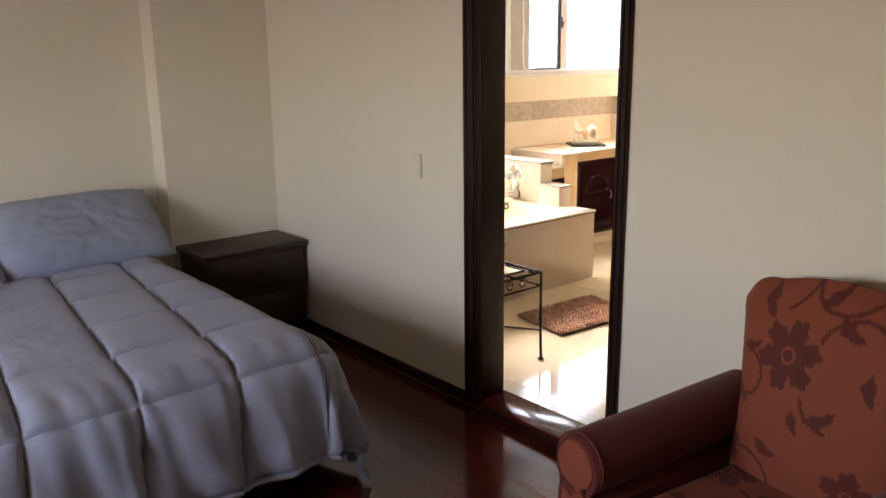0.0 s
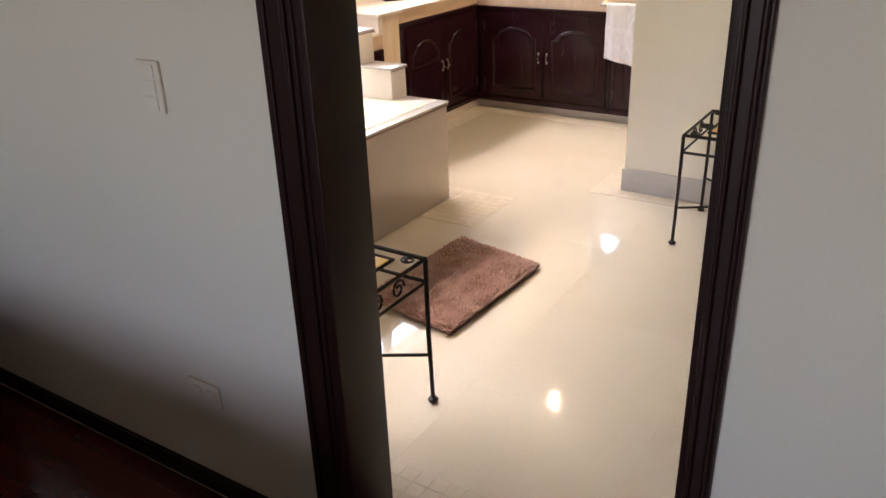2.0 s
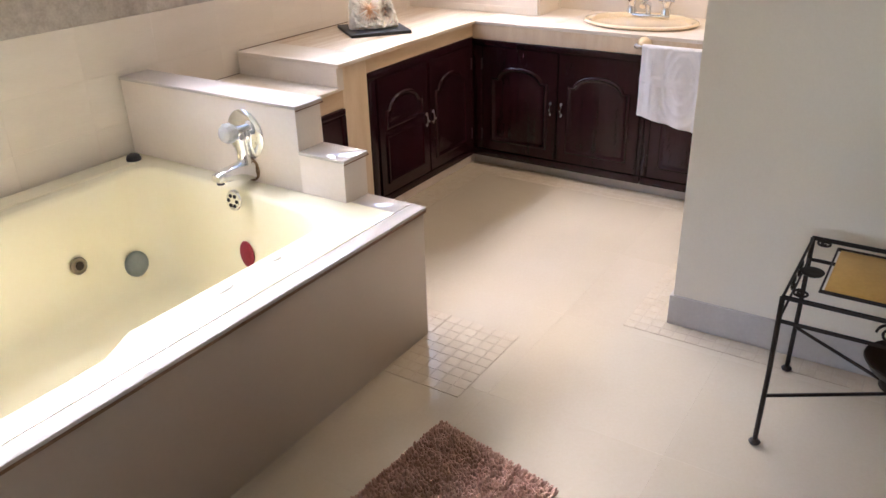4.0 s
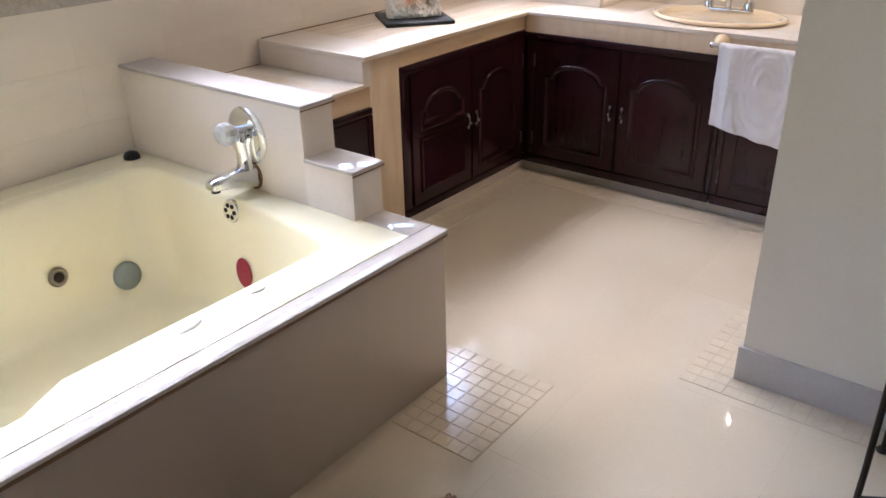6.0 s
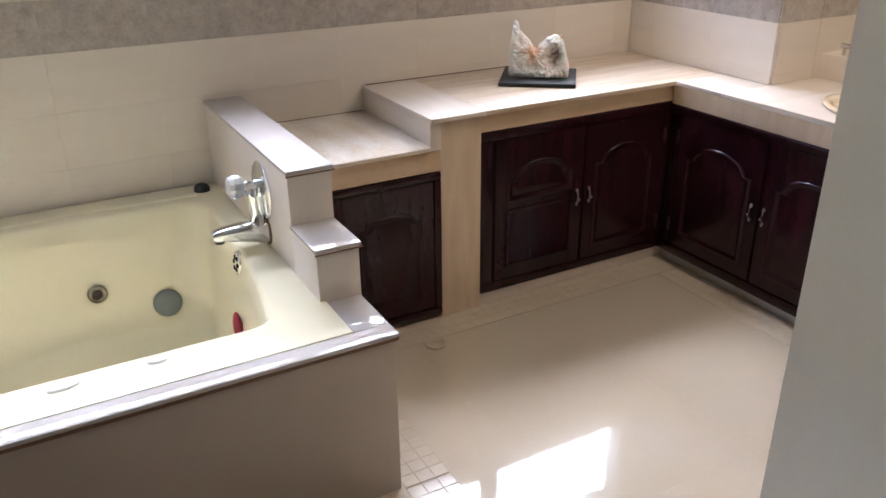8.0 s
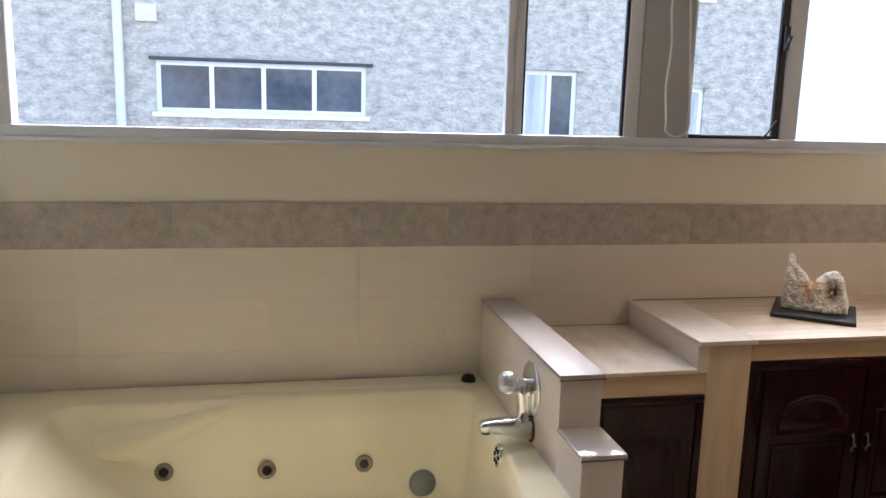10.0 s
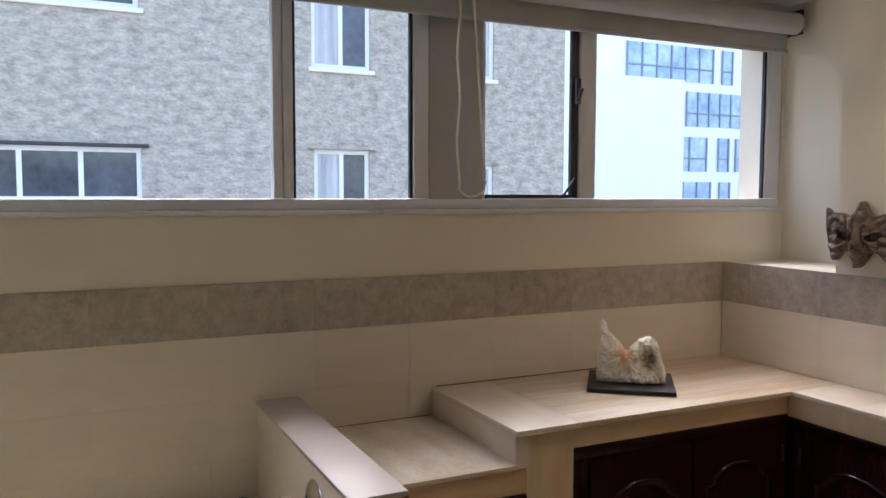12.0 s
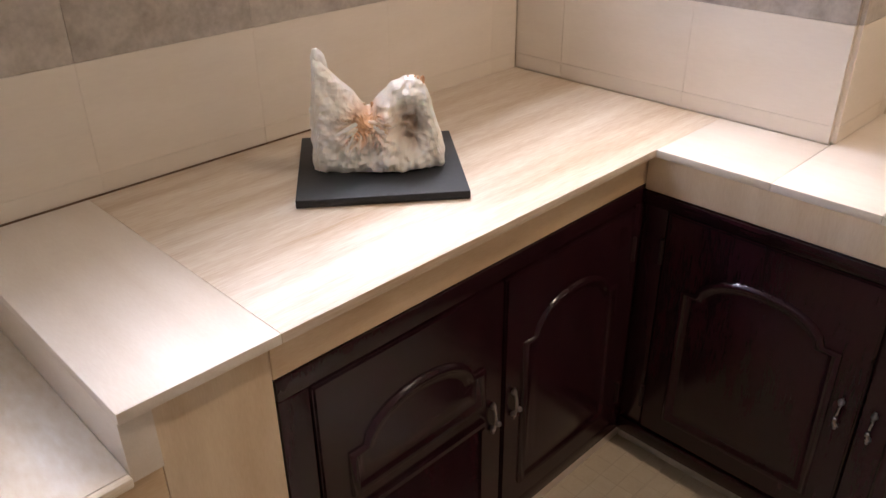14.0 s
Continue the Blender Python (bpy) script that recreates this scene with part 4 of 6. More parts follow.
for q, field in enumerate(("ochre", "brown")):
    rock.data.attributes.new(field, "FLOAT", "POINT").data.foreach_set("value", [f[q] for f in fields])
shard(gp(-0.086, 0.0, 0.10), gp(-0.108, 0.006, 0.236), 0.023, M_QUARTZ, "tall_crystal", 0.75, 1)
shard(gp(-0.066, -0.006, 0.09), gp(-0.080, -0.004, 0.182), 0.017, M_QUARTZ, "side_crystal", 0.7, 2)
shard(gp(0.022, -0.004, 0.10), gp(0.066, -0.002, 0.170), 0.014, M_QUARTZ, "side_crystal", 0.8, 3)
rn = random.Random(5)
for i in range(26):      # thin blades that fan out from the stained crown
    a = rn.uniform(-2.9, 0.1)
    r0, r1 = rn.uniform(0.008, 0.022), rn.uniform(0.034, 0.060)
    shard(gp(-0.026 + r0 * math.cos(a), -0.036, 0.098 + r0 * math.sin(a)), gp(-0.026 + r1 * math.cos(a), -0.050 - 0.006 * rn.random(), max(0.012, 0.098 + r1 * math.sin(a))), rn.uniform(0.0028, 0.0050), rn.choice((M_QUARTZ, M_QUARTZ2, M_QUARTZ2)), "small_crystal", 0.8, 10 + i)
for i in range(12):      # small points on the crest
    u = rn.uniform(-0.050, 0.105)
    z0 = rock_top(u) - 0.006
    shard(gp(u, 0.0, z0 - 0.010), gp(u + rn.uniform(-0.005, 0.008), -0.006, z0 + rn.uniform(0.003, 0.009)), rn.uniform(0.003, 0.006), rn.choice((M_QUARTZ, M_QUARTZ2, M_OCHRE)), "small_crystal", 0.8, 60 + i)


# ---- window, blind ----
win = tagged(new("window_1"), "wide aluminium window with sliding and hinged panes", "window", kind="structure")
M_GLASS = bpy.data.materials.new("clear_glass")
M_GLASS.use_nodes = True
gb = M_GLASS.node_tree.nodes["Principled BSDF"]
gb.inputs["Base Color"].default_value, gb.inputs["Roughness"].default_value, gb.inputs["IOR"].default_value = (0.97, 0.99, 0.98, 1), 0.0, 1.01
gb.inputs["Transmission Weight"].default_value = 1.0
WY = YW + 0.05
part("bottom_rail", bbox(WX0, WX1, WY - 0.013, WY + 0.05, SILL, SILL + 0.038, 0.004), M_ALU, win)
part("top_rail", bbox(WX0, WX1, WY - 0.03, WY + 0.05, HEAD - 0.035, HEAD, 0.004), M_ALU, win)
part("sill_strip", bbox(WX0 - 0.01, WX1 + 0.005, YN - 0.012, YN + 0.006, SILL - 0.018, SILL - 0.001, 0.003), M_ALU, win)
for x0, x1 in ((WX0, WX0 + 0.05), (4.602, 4.634), (4.637, 4.672), (5.116, 5.176), (5.400, 5.412), (5.842, 5.922), (6.875, 6.963)):
    part("mullion", bbox(x0, x1, WY - 0.012, WY + 0.03, SILL + 0.039, HEAD - 0.036, 0.005), M_ALU, win)
for x0, x1 in ((4.674, 4.682), (5.103, 5.114), (5.806, 5.840), (6.864, 6.873)):
    part("sash_edge", bbox(x0, x1, WY - 0.004, WY + 0.014, SILL + 0.040, HEAD - 0.037, 0.002), M_DARKMETAL, win, "dark sash edge")
part("sash_bottom", bbox(5.414, 5.804, WY - 0.012, WY + 0.03, SILL + 0.039, SILL + 0.055, 0.002), M_DARKMETAL, win)
bm = bmesh.new()
tube(bm, [(5.823, WY - 0.02, 1.96), (5.823, WY - 0.05, 1.955), (5.800, WY - 0.055, 1.90)], 0.007, 8)
box(bm, 5.813, 5.833, WY - 0.03, WY - 0.016, 1.90, 2.0)
part("latch", bm, M_DARKMETAL, win, "dark metal window latch")
bm = bmesh.new()
tube(bm, [(5.815, WY - 0.02, SILL + 0.12), (5.77, WY - 0.02, SILL + 0.06), (5.75, WY - 0.02, SILL + 0.045)], 0.005, 6)
part("stay", bm, M_DARKMETAL, win)
for x0, x1 in ((WX0 + 0.052, 4.600), (4.684, 5.101), (5.414, 5.804), (5.924, 6.862)):
    g = part("pane", bbox(x0, x1, WY + 0.006, WY + 0.011, SILL + 0.056, HEAD - 0.037), M_GLASS, win, smooth=False)
    g.visible_shadow = False

blind = thing("roller_blind", "grey fabric roller blind rolled up above the window", "blind")
M_BLIND = material("grey_blind_fabric", srgb(172, 171, 168), srgb(186, 185, 182), 6, 220, 0.85, bump=0.2)
bm = bmesh.new()
tube(bm, [(2.70, YW - 0.055, 2.30), (6.93, YW - 0.055, 2.30)], 0.048, 24)
part("fabric_roll", bm, M_BLIND, blind)
part("hanging_fabric", bbox(2.72, 6.92, YW - 0.020, YW - 0.016, 2.190, 2.30), M_BLIND, blind)
part("bottom_bar", bbox(2.715, 6.925, YW - 0.026, YW - 0.010, 2.172, 2.192, 0.005), M_BLIND, blind)
for xx in (2.69, 6.935):
    part("bracket", bbox(xx, xx + 0.006, YW - 0.09, YW - 0.002, 2.25, 2.36, 0.002), M_DARKMETAL, blind)
bm = bmesh.new()
loop = [(5.262 + 0.006 * math.sin(i), YW - 0.03, 2.28 - 0.70 * i / 14) for i in range(15)]
loop += [(5.262 + 0.055 * (1 - math.cos(a)) , YW - 0.03, 1.575 - 0.045 * math.sin(a)) for a in [math.pi * k / 8 for k in range(1, 8)]]
loop += [(5.372 - 0.055 * i / 14, YW - 0.035, 1.58 + 0.70 * i / 14) for i in range(15)]
tube(bm, loop, 0.0045, 6)
part("pull_chain", bm, M_WHITE, blind, "white looped pull chain")

# ---- outside: neighbouring buildings ----
M_ROUGH = material("grey_roughcast", srgb(146, 137, 124), srgb(213, 202, 185), 7.0, 24, 0.95, bump=1.0, bump_scale=16, detail=10, stretch=(0.7, 1, 1.3))
M_ROUGH.node_tree.nodes["Bump"].inputs["Distance"].default_value = 0.05
M_WHITEFRAME = material("white_window_frame", srgb(228, 228, 226), srgb(238, 238, 236), 6, 60, 0.5)
M_DARKGLASS = material("dark_window_glass", srgb(52, 56, 62), srgb(92, 98, 106), 1.2, 8, 0.12, bump=0, rough_var=0.03)
M_CURTAIN = material("window_curtain", srgb(150, 150, 150), srgb(206, 206, 208), 1.5, 14, 0.5, stretch=(6, 1, 0.3))
FY0 = 15.0
nb = thing("neighbour_building", "grey roughcast apartment building with small white-framed windows", "building")
FWIN = [(7.65, 8.60, 0.85, 2.25, 2, 1), (7.62, 8.62, 3.55, 5.0, 2, 1), (1.85, 5.05, 1.42, 2.20, 4, 0), (-1.9, -0.45, 0.85, 2.25, 2, 1), (-1.9, -0.45, 3.55, 5.0, 2, 1),
        (10.15, 10.95, 0.85, 2.05, 2, 1), (10.15, 10.95, 3.55, 5.0, 2, 1), (1.85, 5.05, 4.2, 5.0, 4, 0)]
BX0, BX1, BZ0, BZ1 = -9.0, 12.45, -9.0, 7.6
cuts_x = sorted({BX0, BX1, *[w[0] for w in FWIN], *[w[1] for w in FWIN]})
cuts_z = sorted({BZ0, BZ1, *[w[2] for w in FWIN], *[w[3] for w in FWIN]})
bm = bmesh.new()
for xa, xb in zip(cuts_x, cuts_x[1:]):
    run = None
    for za, zb in zip(cuts_z, cuts_z[1:]):
        hole = any(w[0] <= xa and xb <= w[1] and w[2] <= za and zb <= w[3] for w in FWIN)
        if hole:
            if run:
                box(bm, xa, xb, FY0, FY0 + 0.3, *run)
            run = None
        else:
            run = (run[0], zb) if run else (za, zb)
    if run:
        box(bm, xa, xb, FY0, FY0 + 0.3, *run)
part("wall", bm, M_ROUGH, nb, smooth=False)
part("rear_wall", bbox(BX0, BX1 - 0.01, FY0 + 0.31, FY0 + 9, BZ0, BZ1), M_ROUGH, nb, smooth=False)
part("roof", bbox(BX0 - 0.2, BX1 + 0.2, FY0 - 0.2, FY0 + 9.2, BZ1, BZ1 + 0.25, 0.02), M_PLASTER, nb)
for wx0, wx1, wz0, wz1, nl, cur in FWIN:
    bm = bmesh.new()
    t = 0.07
    box(bm, wx0, wx1, FY0 + 0.05, FY0 + 0.13, wz0, wz0 + t)
    box(bm, wx0, wx1, FY0 + 0.05, FY0 + 0.13, wz1 - t, wz1)
    for i in range(nl + 1):
        c = wx0 + (wx1 - wx0 - t) * i / nl
        box(bm, c, c + t, FY0 + 0.05, FY0 + 0.13, wz0 + t, wz1 - t)
    wf = part("window_frame", bm, M_WHITEFRAME, nb, "white window frame", smooth=False)
    part("sill", bbox(wx0 - 0.06, wx1 + 0.06, FY0 - 0.06, FY0 + 0.05, wz0 - 0.07, wz0, 0.01), M_WHITEFRAME, wf)
    for i in range(nl):
        a = wx0 + (wx1 - wx0 - t) * i / nl + t
        b = wx0 + (wx1 - wx0 - t) * (i + 1) / nl
        part("pane", bbox(a, b, FY0 + 0.08, FY0 + 0.10, wz0 + t, wz1 - t), M_CURTAIN if (cur and (i + int(wx0)) % 2) else M_DARKGLASS, wf, smooth=False)
    part("lintel", bbox(wx0 - 0.08, wx1 + 0.1, FY0 - 0.10, FY0 + 0.02, wz1, wz1 + 0.05, 0.01), M_DARKMETAL if nl == 4 else M_ROUGH, wf)
bm = bmesh.new()
tube(bm, [(1.35, FY0 - 0.08, BZ0), (1.35, FY0 - 0.08, BZ1)], 0.07, 10)
part("downpipe", bm, M_PLASTER, nb, "grey rain downpipe")
part("vent_box", bbox(1.6, 1.9, FY0 - 0.08, FY0, 2.75, 3.0, 0.01), M_PLASTER, nb)

M_MODERN = material("white_render", srgb(238, 239, 240), srgb(245, 246, 247), 0.6, 6, 0.8)
M_BLUEGLASS = material("blue_office_glass", srgb(112, 140, 172), srgb(190, 210, 226), 0.4, 2, 0.1, bump=0, rough_var=0.03, per_object=0.15)
M_GREYBLUE = material("grey_blue_mullion", srgb(120, 132, 148), srgb(140, 152, 166), 2, 20, 0.5)
mo = thing("office_building", "white modern office building with blue glazed bays", "building")
OX0, OX1, OY = 33.0, 80.0, 52.0
part("wall", bbox(OX0, OX1, OY, OY + 20, -9, 20.5), M_MODERN, mo, smooth=False)
part("roof", bbox(OX0 - 0.4, OX1 + 0.4, OY - 0.4, OY + 20.4, 20.5, 21.0), M_MODERN, mo, smooth=False)
part("front_block", bbox(36.0, 45.5, OY - 4.0, OY - 0.02, -9, 9.9), M_MODERN, mo, smooth=False)
BAYS = (((47.9, 51.5, 2), (52.8, 53.9, 1), (54.7, 61.9, 4), (64.0, 69.0, 3)), ((49.3, 56.4, 6), (57.3, 58.3, 1), (59.4, 66.0, 4)), ((43.3, 52.0, 6), (53.0, 54.1, 1), (55.3, 62.3, 4), (64.5, 70.0, 3)))
for row, z0 in enumerate((3.4, 7.0, 10.5, 14.0, 17.4, -0.2, -3.8)):
    h = 2.75
    for x0, x1, nb_ in BAYS[row % 3]:
        bay = part("window", bbox(x0, x1, OY - 0.06, OY - 0.02, z0, z0 + h), M_BLUEGLASS, mo, "blue glazed window bay", smooth=False)
        bm = bmesh.new()
        for i in range(nb_ + 1):
            c = x0 + (x1 - x0) * i / nb_
            box(bm, c - 0.06, c + 0.06, OY - 0.16, OY - 0.065, z0, z0 + h)
        box(bm, x0 - 0.05, x1 + 0.05, OY - 0.15, OY - 0.066, z0 + h * 0.36, z0 + h * 0.40)
        part("mullions", bm, M_GREYBLUE, bay, smooth=False)

# ---- wall tiles ----
north = bpy.data.objects["wall_bath_north_lower"]
east = bpy.data.objects["wall_bath_east_ledge"]
tile_mesh = {}


def tile(parent, x, y, z, sx, sy, sz, mat, name="tile", bev=0.0007):
    key = (round(sx, 3), round(sy, 3), round(sz, 3), mat.name)
    if key not in tile_mesh:
        bm = bmesh.new()
        vs, fs = box(bm, 0, sx, 0, sy, 0, sz)
        bmesh.ops.bevel(bm, geom=bm.edges[:], offset=bev, segments=1, affect="EDGES")
        tile_mesh[key] = finish(name, bm, mat, False)
    o = new(name, tile_mesh[key])
    o.parent = parent
    o.matrix_basis = Matrix.Translation((x, y, z))
    return o


PIT = 0.3565
joints = [XD1 + 0.002] + [4.022 + PIT * i for i in range(-3, 8)] + [XE]
rows = [(RIM + 0.003, 0.6557, M_TILE), (0.6563, 0.8617, M_TILE), (0.8623, 1.0677, M_TILE), (1.0683, 1.243, M_BAND)]
joints = [j for j in joints if XD1 < j <= XE]
for z0, z1, mt in rows:
    for a, b in zip(joints, joints[1:]):
        if b - a > 0.02:
            tile(north, a + 0.0002, YN - 0.0105, z0, b - a - 0.0004, 0.0095, z1 - z0, mt, bev=0.0002)
ej = [YN - 0.012, 5.018, 4.661, 4.315]
for z0, z1, mt in ((C_HI + 0.0008, 0.8615, M_TILE), (0.8622, 1.0675, M_TILE), (1.0682, 1.243, M_BAND)):
    for b, a in zip(ej, ej[1:]):
        tile(east, XE + 0.001, a + 0.0003, z0, 0.0105, b - a - 0.0006, z1 - z0, mt, bev=0.0002)
column = bpy.data.objects["wall_bath_east_column"]
for z0, z1, mt in ((C_HI + 0.0008, 0.8615, M_TILE), (0.8622, 1.0675, M_TILE), (1.0682, 1.243, M_BAND)):
    for a, b in ((XE + 0.012, 6.86), (6.862, 7.098)):
        tile(column, a, 4.304, z0, b - a - 0.002, 0.0105, z1 - z0, mt)

# ---- mask, switch, outlet, wall ornament ----
M_CARVED = material("carved_dark_wood", srgb(34, 27, 24), srgb(150, 132, 116), 30, 90, 0.6, bump=0.9, bump_scale=45)
mask = thing("carved_half_mask", "carved dark wooden half mask with pointed corners and eye holes", "wall mask")


def mask_span(u):
    """Lower and upper edge of the mask at a distance u from its middle, from 0 to 1."""
    top = 0.085 + 0.034 * math.exp(-(u / 0.13) ** 2) + 0.012 * math.cos(9 * u) * (1 - u) + 0.020 * max(0.0, u - 0.82) / 0.18
    low_ = -0.050 - 0.062 * math.exp(-(u / 0.16) ** 2) - 0.042 * math.exp(-((u - 0.72) / 0.20) ** 2) + 0.085 * max(0.0, u - 0.80) / 0.20
    return low_, top


bm = bmesh.new()
NA, NR, HW = 96, 48, 0.158
front, back = [], []
for i in range(NA + 1):
    u = 2 * i / NA - 1
    lo_, to_ = mask_span(abs(u))
    cf, cb = [], []
    for j in range(NR + 1):
        k = j / NR
        y_, z_ = u * HW, lo_ + (to_ - lo_) * k
        rim_ = min(1.0, 6 * k, 6 * (1 - k), 8 * (1 - abs(u)))
        d_ = 0.020 + 0.040 * (1 - u * u) * math.sin(math.pi * (0.15 + 0.7 * k)) + 0.028 * math.exp(-(u / 0.10) ** 2) * (1 - k)
        d_ += (0.007 * math.sin(190 * math.hypot(abs(y_) - 0.105, z_ - 0.03)) + 0.009 * noise.noise(Vector((y_ * 60, z_ * 60, 3.0)))) * rim_
        cf.append(bm.verts.new((XE + 0.009 - d_, 4.484 - y_, 1.386 + z_)))
        cb.append(bm.verts.new((XE + 0.011 - max(0.0, d_ - 0.022) * 0.6, 4.484 - y_, 1.386 + z_)))
    front.append(cf)
    back.append(cb)


def in_eye(i, j):
    u = 2 * (i + 0.5) / NA - 1
    lo_, to_ = mask_span(abs(u))
    z_ = lo_ + (to_ - lo_) * (j + 0.5) / NR
    return ((abs(u) * HW - 0.062) / 0.030) ** 2 + ((z_ - 0.004 - 0.25 * (abs(u) * HW - 0.062)) / 0.017) ** 2 < 1


for i in range(NA):
    for j in range(NR):
        if in_eye(i, j):
            continue
        bm.faces.new((front[i][j], front[i + 1][j], front[i + 1][j + 1], front[i][j + 1]))
        bm.faces.new((back[i][j], back[i][j + 1], back[i + 1][j + 1], back[i + 1][j]))
        for (di, dj), (p, q) in (((1, 0), ((i + 1, j), (i + 1, j + 1))), ((-1, 0), ((i, j), (i, j + 1))), ((0, 1), ((i, j + 1), (i + 1, j + 1))), ((0, -1), ((i, j), (i + 1, j)))):
            ii, jj = i + di, j + dj
            if not (0 <= ii < NA and 0 <= jj < NR) or in_eye(ii, jj):
                bm.faces.new((front[p[0]][p[1]], front[q[0]][q[1]], back[q[0]][q[1]], back[p[0]][p[1]]))
part("carving", bm, M_CARVED, mask)

M_CREAM = material("cream_plastic", srgb(228, 221, 206), srgb(233, 227, 213), 8, 90, 0.4)
sw = thing("light_switch", "cream triple wall switch beside the doorway", "switch")
part("plate", bbox(XD0 - 0.010, XD0 - 0.001, 3.110, 3.182, 1.056, 1.174, 0.003), M_CREAM, sw)
for i in range(3):
    part("rocker", bbox(XD0 - 0.013, XD0 - 0.0102, 3.125, 3.167, 1.064 + 0.036 * i, 1.094 + 0.036 * i, 0.001), M_CREAM, sw)
ou = thing("wall_socket", "cream double wall socket low on the bedroom wall", "socket")
part("plate", bbox(XD0 - 0.009, XD0 - 0.001, 3.10, 3.22, 0.255, 0.325, 0.003), M_CREAM, ou)
for yy in (3.13, 3.185):
    part("socket_face", bbox(XD0 - 0.012, XD0 - 0.0095, yy - 0.018, yy + 0.018, 0.272, 0.308, 0.002), M_CREAM, ou)
orn = thing("wall_plaque", "small dark wooden plaque on the partition wall", "plaque")
part("frame", bbox(5.155, 5.1815, 2.56, 2.752, 1.335, 1.56, 0.005), M_NIGHT, orn)
part("field", bbox(5.1525, 5.1545, 2.585, 2.727, 1.36, 1.535, 0.0008), M_CAB, orn, "glossy dark field")

# ---- ceiling fittings ----
M_LAMP = bpy.data.materials.new("warm_bulb")
M_LAMP.use_nodes = True
lb = M_LAMP.node_tree.nodes["Principled BSDF"]
lb.inputs["Base Color"].default_value = (1, 0.8, 0.5, 1)
lb.inputs["Emission Color"].default_value, lb.inputs["Emission Strength"].default_value = (1.0, 0.72, 0.42, 1), 40.0
# one fitting per spot; the second is added to match its lamp
for sx, sy in SPOTS:
    dl = thing("downlight", "round recessed ceiling downlight with warm bulb", "downlight", at=(sx, sy, CEIL), group="bathroom downlights")
    bm = bmesh.new()
    lathe(bm, ((0.055, -0.001), (0.055, -0.006), (0.050, -0.010), (0.038, -0.010), (0.036, -0.003), (0.002, -0.003)), 24)
    part("trim_ring", bm, M_CHROME, dl)
    bm = bmesh.new()
    lathe(bm, ((0.018, -0.004), (0.018, -0.010), (0.012, -0.013), (0.002, -0.014)), 20)
    part("bulb", bm, M_LAMP, dl)
vent = thing("ceiling_vent", "grey ceiling ventilation grille above the corner", "vent")
part("frame", bbox(6.63, 6.86, 4.72, 4.99, CEIL - 0.012, CEIL - 0.001, 0.003), M_KICK, vent)
for i in range(6):
    part("slat", bbox(6.65, 6.84, 4.745 + 0.04 * i, 4.765 + 0.04 * i, CEIL - 0.017, CEIL - 0.0125), M_KICK, vent)

# ---- rug ----
rug = thing("bath_rug", "brown shaggy chenille bath rug on the tile floor", "rug", at=(0, 0, 0.0))
RC = [Vector((4.205, 3.415)), Vector((4.115, 2.975)), Vector((3.447, 3.012)), Vector((3.53, 3.455))]
bm = bmesh.new()
lo = [bm.verts.new((*(RC[i] + (Vector((3.82, 3.21)) - RC[i]) * 0.03), 0.004)) for i in range(4)]
up_ = [bm.verts.new((*(RC[i] + (Vector((3.82, 3.21)) - RC[i]) * 0.03), 0.012)) for i in range(4)]
bm.faces.new(lo)
bm.faces.new(up_[::-1])
for i in range(4):
    bm.faces.new((lo[i], lo[(i + 1) % 4], up_[(i + 1) % 4], up_[i]))
part("backing", bm, M_RUG, rug)
rn = random.Random(11)
verts, faces = [], []
NU_, NV_ = 84, 54
for i in range(NU_):
    for j in range(NV_):
        s, t = (i + 0.5 + rn.uniform(-.35, .35)) / NU_, (j + 0.5 + rn.uniform(-.35, .35)) / NV_
        pa = RC[0].lerp(RC[3], s)
        pb = RC[1].lerp(RC[2], s)
        p = pa.lerp(pb, t)
        edge = min(s, 1 - s, t, 1 - t)
        ang = rn.uniform(0, 2 * math.pi)
        lean = rn.uniform(0.003, 0.010)
        h = rn.uniform(0.014, 0.026)
        r = rn.uniform(0.0038, 0.0052)
        dx, dy = lean * math.cos(ang), lean * math.sin(ang)
        if edge < 0.03:
            c = p - Vector((3.82, 3.21))
            dx, dy = c.normalized().x * 0.012, c.normalized().y * 0.012
            h *= 0.8
        b0 = len(verts)
        for kz, kr, kk in ((0.006, 1.0, 0.0), (0.006 + h * 0.6, 1.15, 0.6), (0.006 + h * 0.95, 0.7, 1.0)):
            for m_ in range(5):
                a = 2 * math.pi * m_ / 5 + ang
                verts.append((p.x + dx * kk + r * kr * math.cos(a), p.y + dy * kk + r * kr * math.sin(a), kz))
        verts.append((p.x + dx * 1.05, p.y + dy * 1.05, 0.006 + h))
        for q in (0, 5):
            for m_ in range(5):
                faces.append((b0 + q + m_, b0 + q + (m_ + 1) % 5, b0 + q + 5 + (m_ + 1) % 5, b0 + q + 5 + m_))
        for m_ in range(5):
            faces.append((b0 + 10 + m_, b0 + 10 + (m_ + 1) % 5, b0 + 15))
me = bpy.data.meshes.new("pile")
me.from_pydata(verts, [], faces)
me.polygons.foreach_set("use_smooth", [True] * len(me.polygons))
me.materials.append(M_RUG)
pile = new("pile", me)
pile.parent = rug
pile["kind"] = "stuff"

# ---- iron side tables ----
def scroll(cx, cz, r, turns, flip=1, n=22):
    return [(cx + flip * r * (1 - 0.72 * i / n) * math.cos(turns * 2 * math.pi * i / n), cz + r * (1 - 0.72 * i / n) * math.sin(turns * 2 * math.pi * i / n)) for i in range(n + 1)]


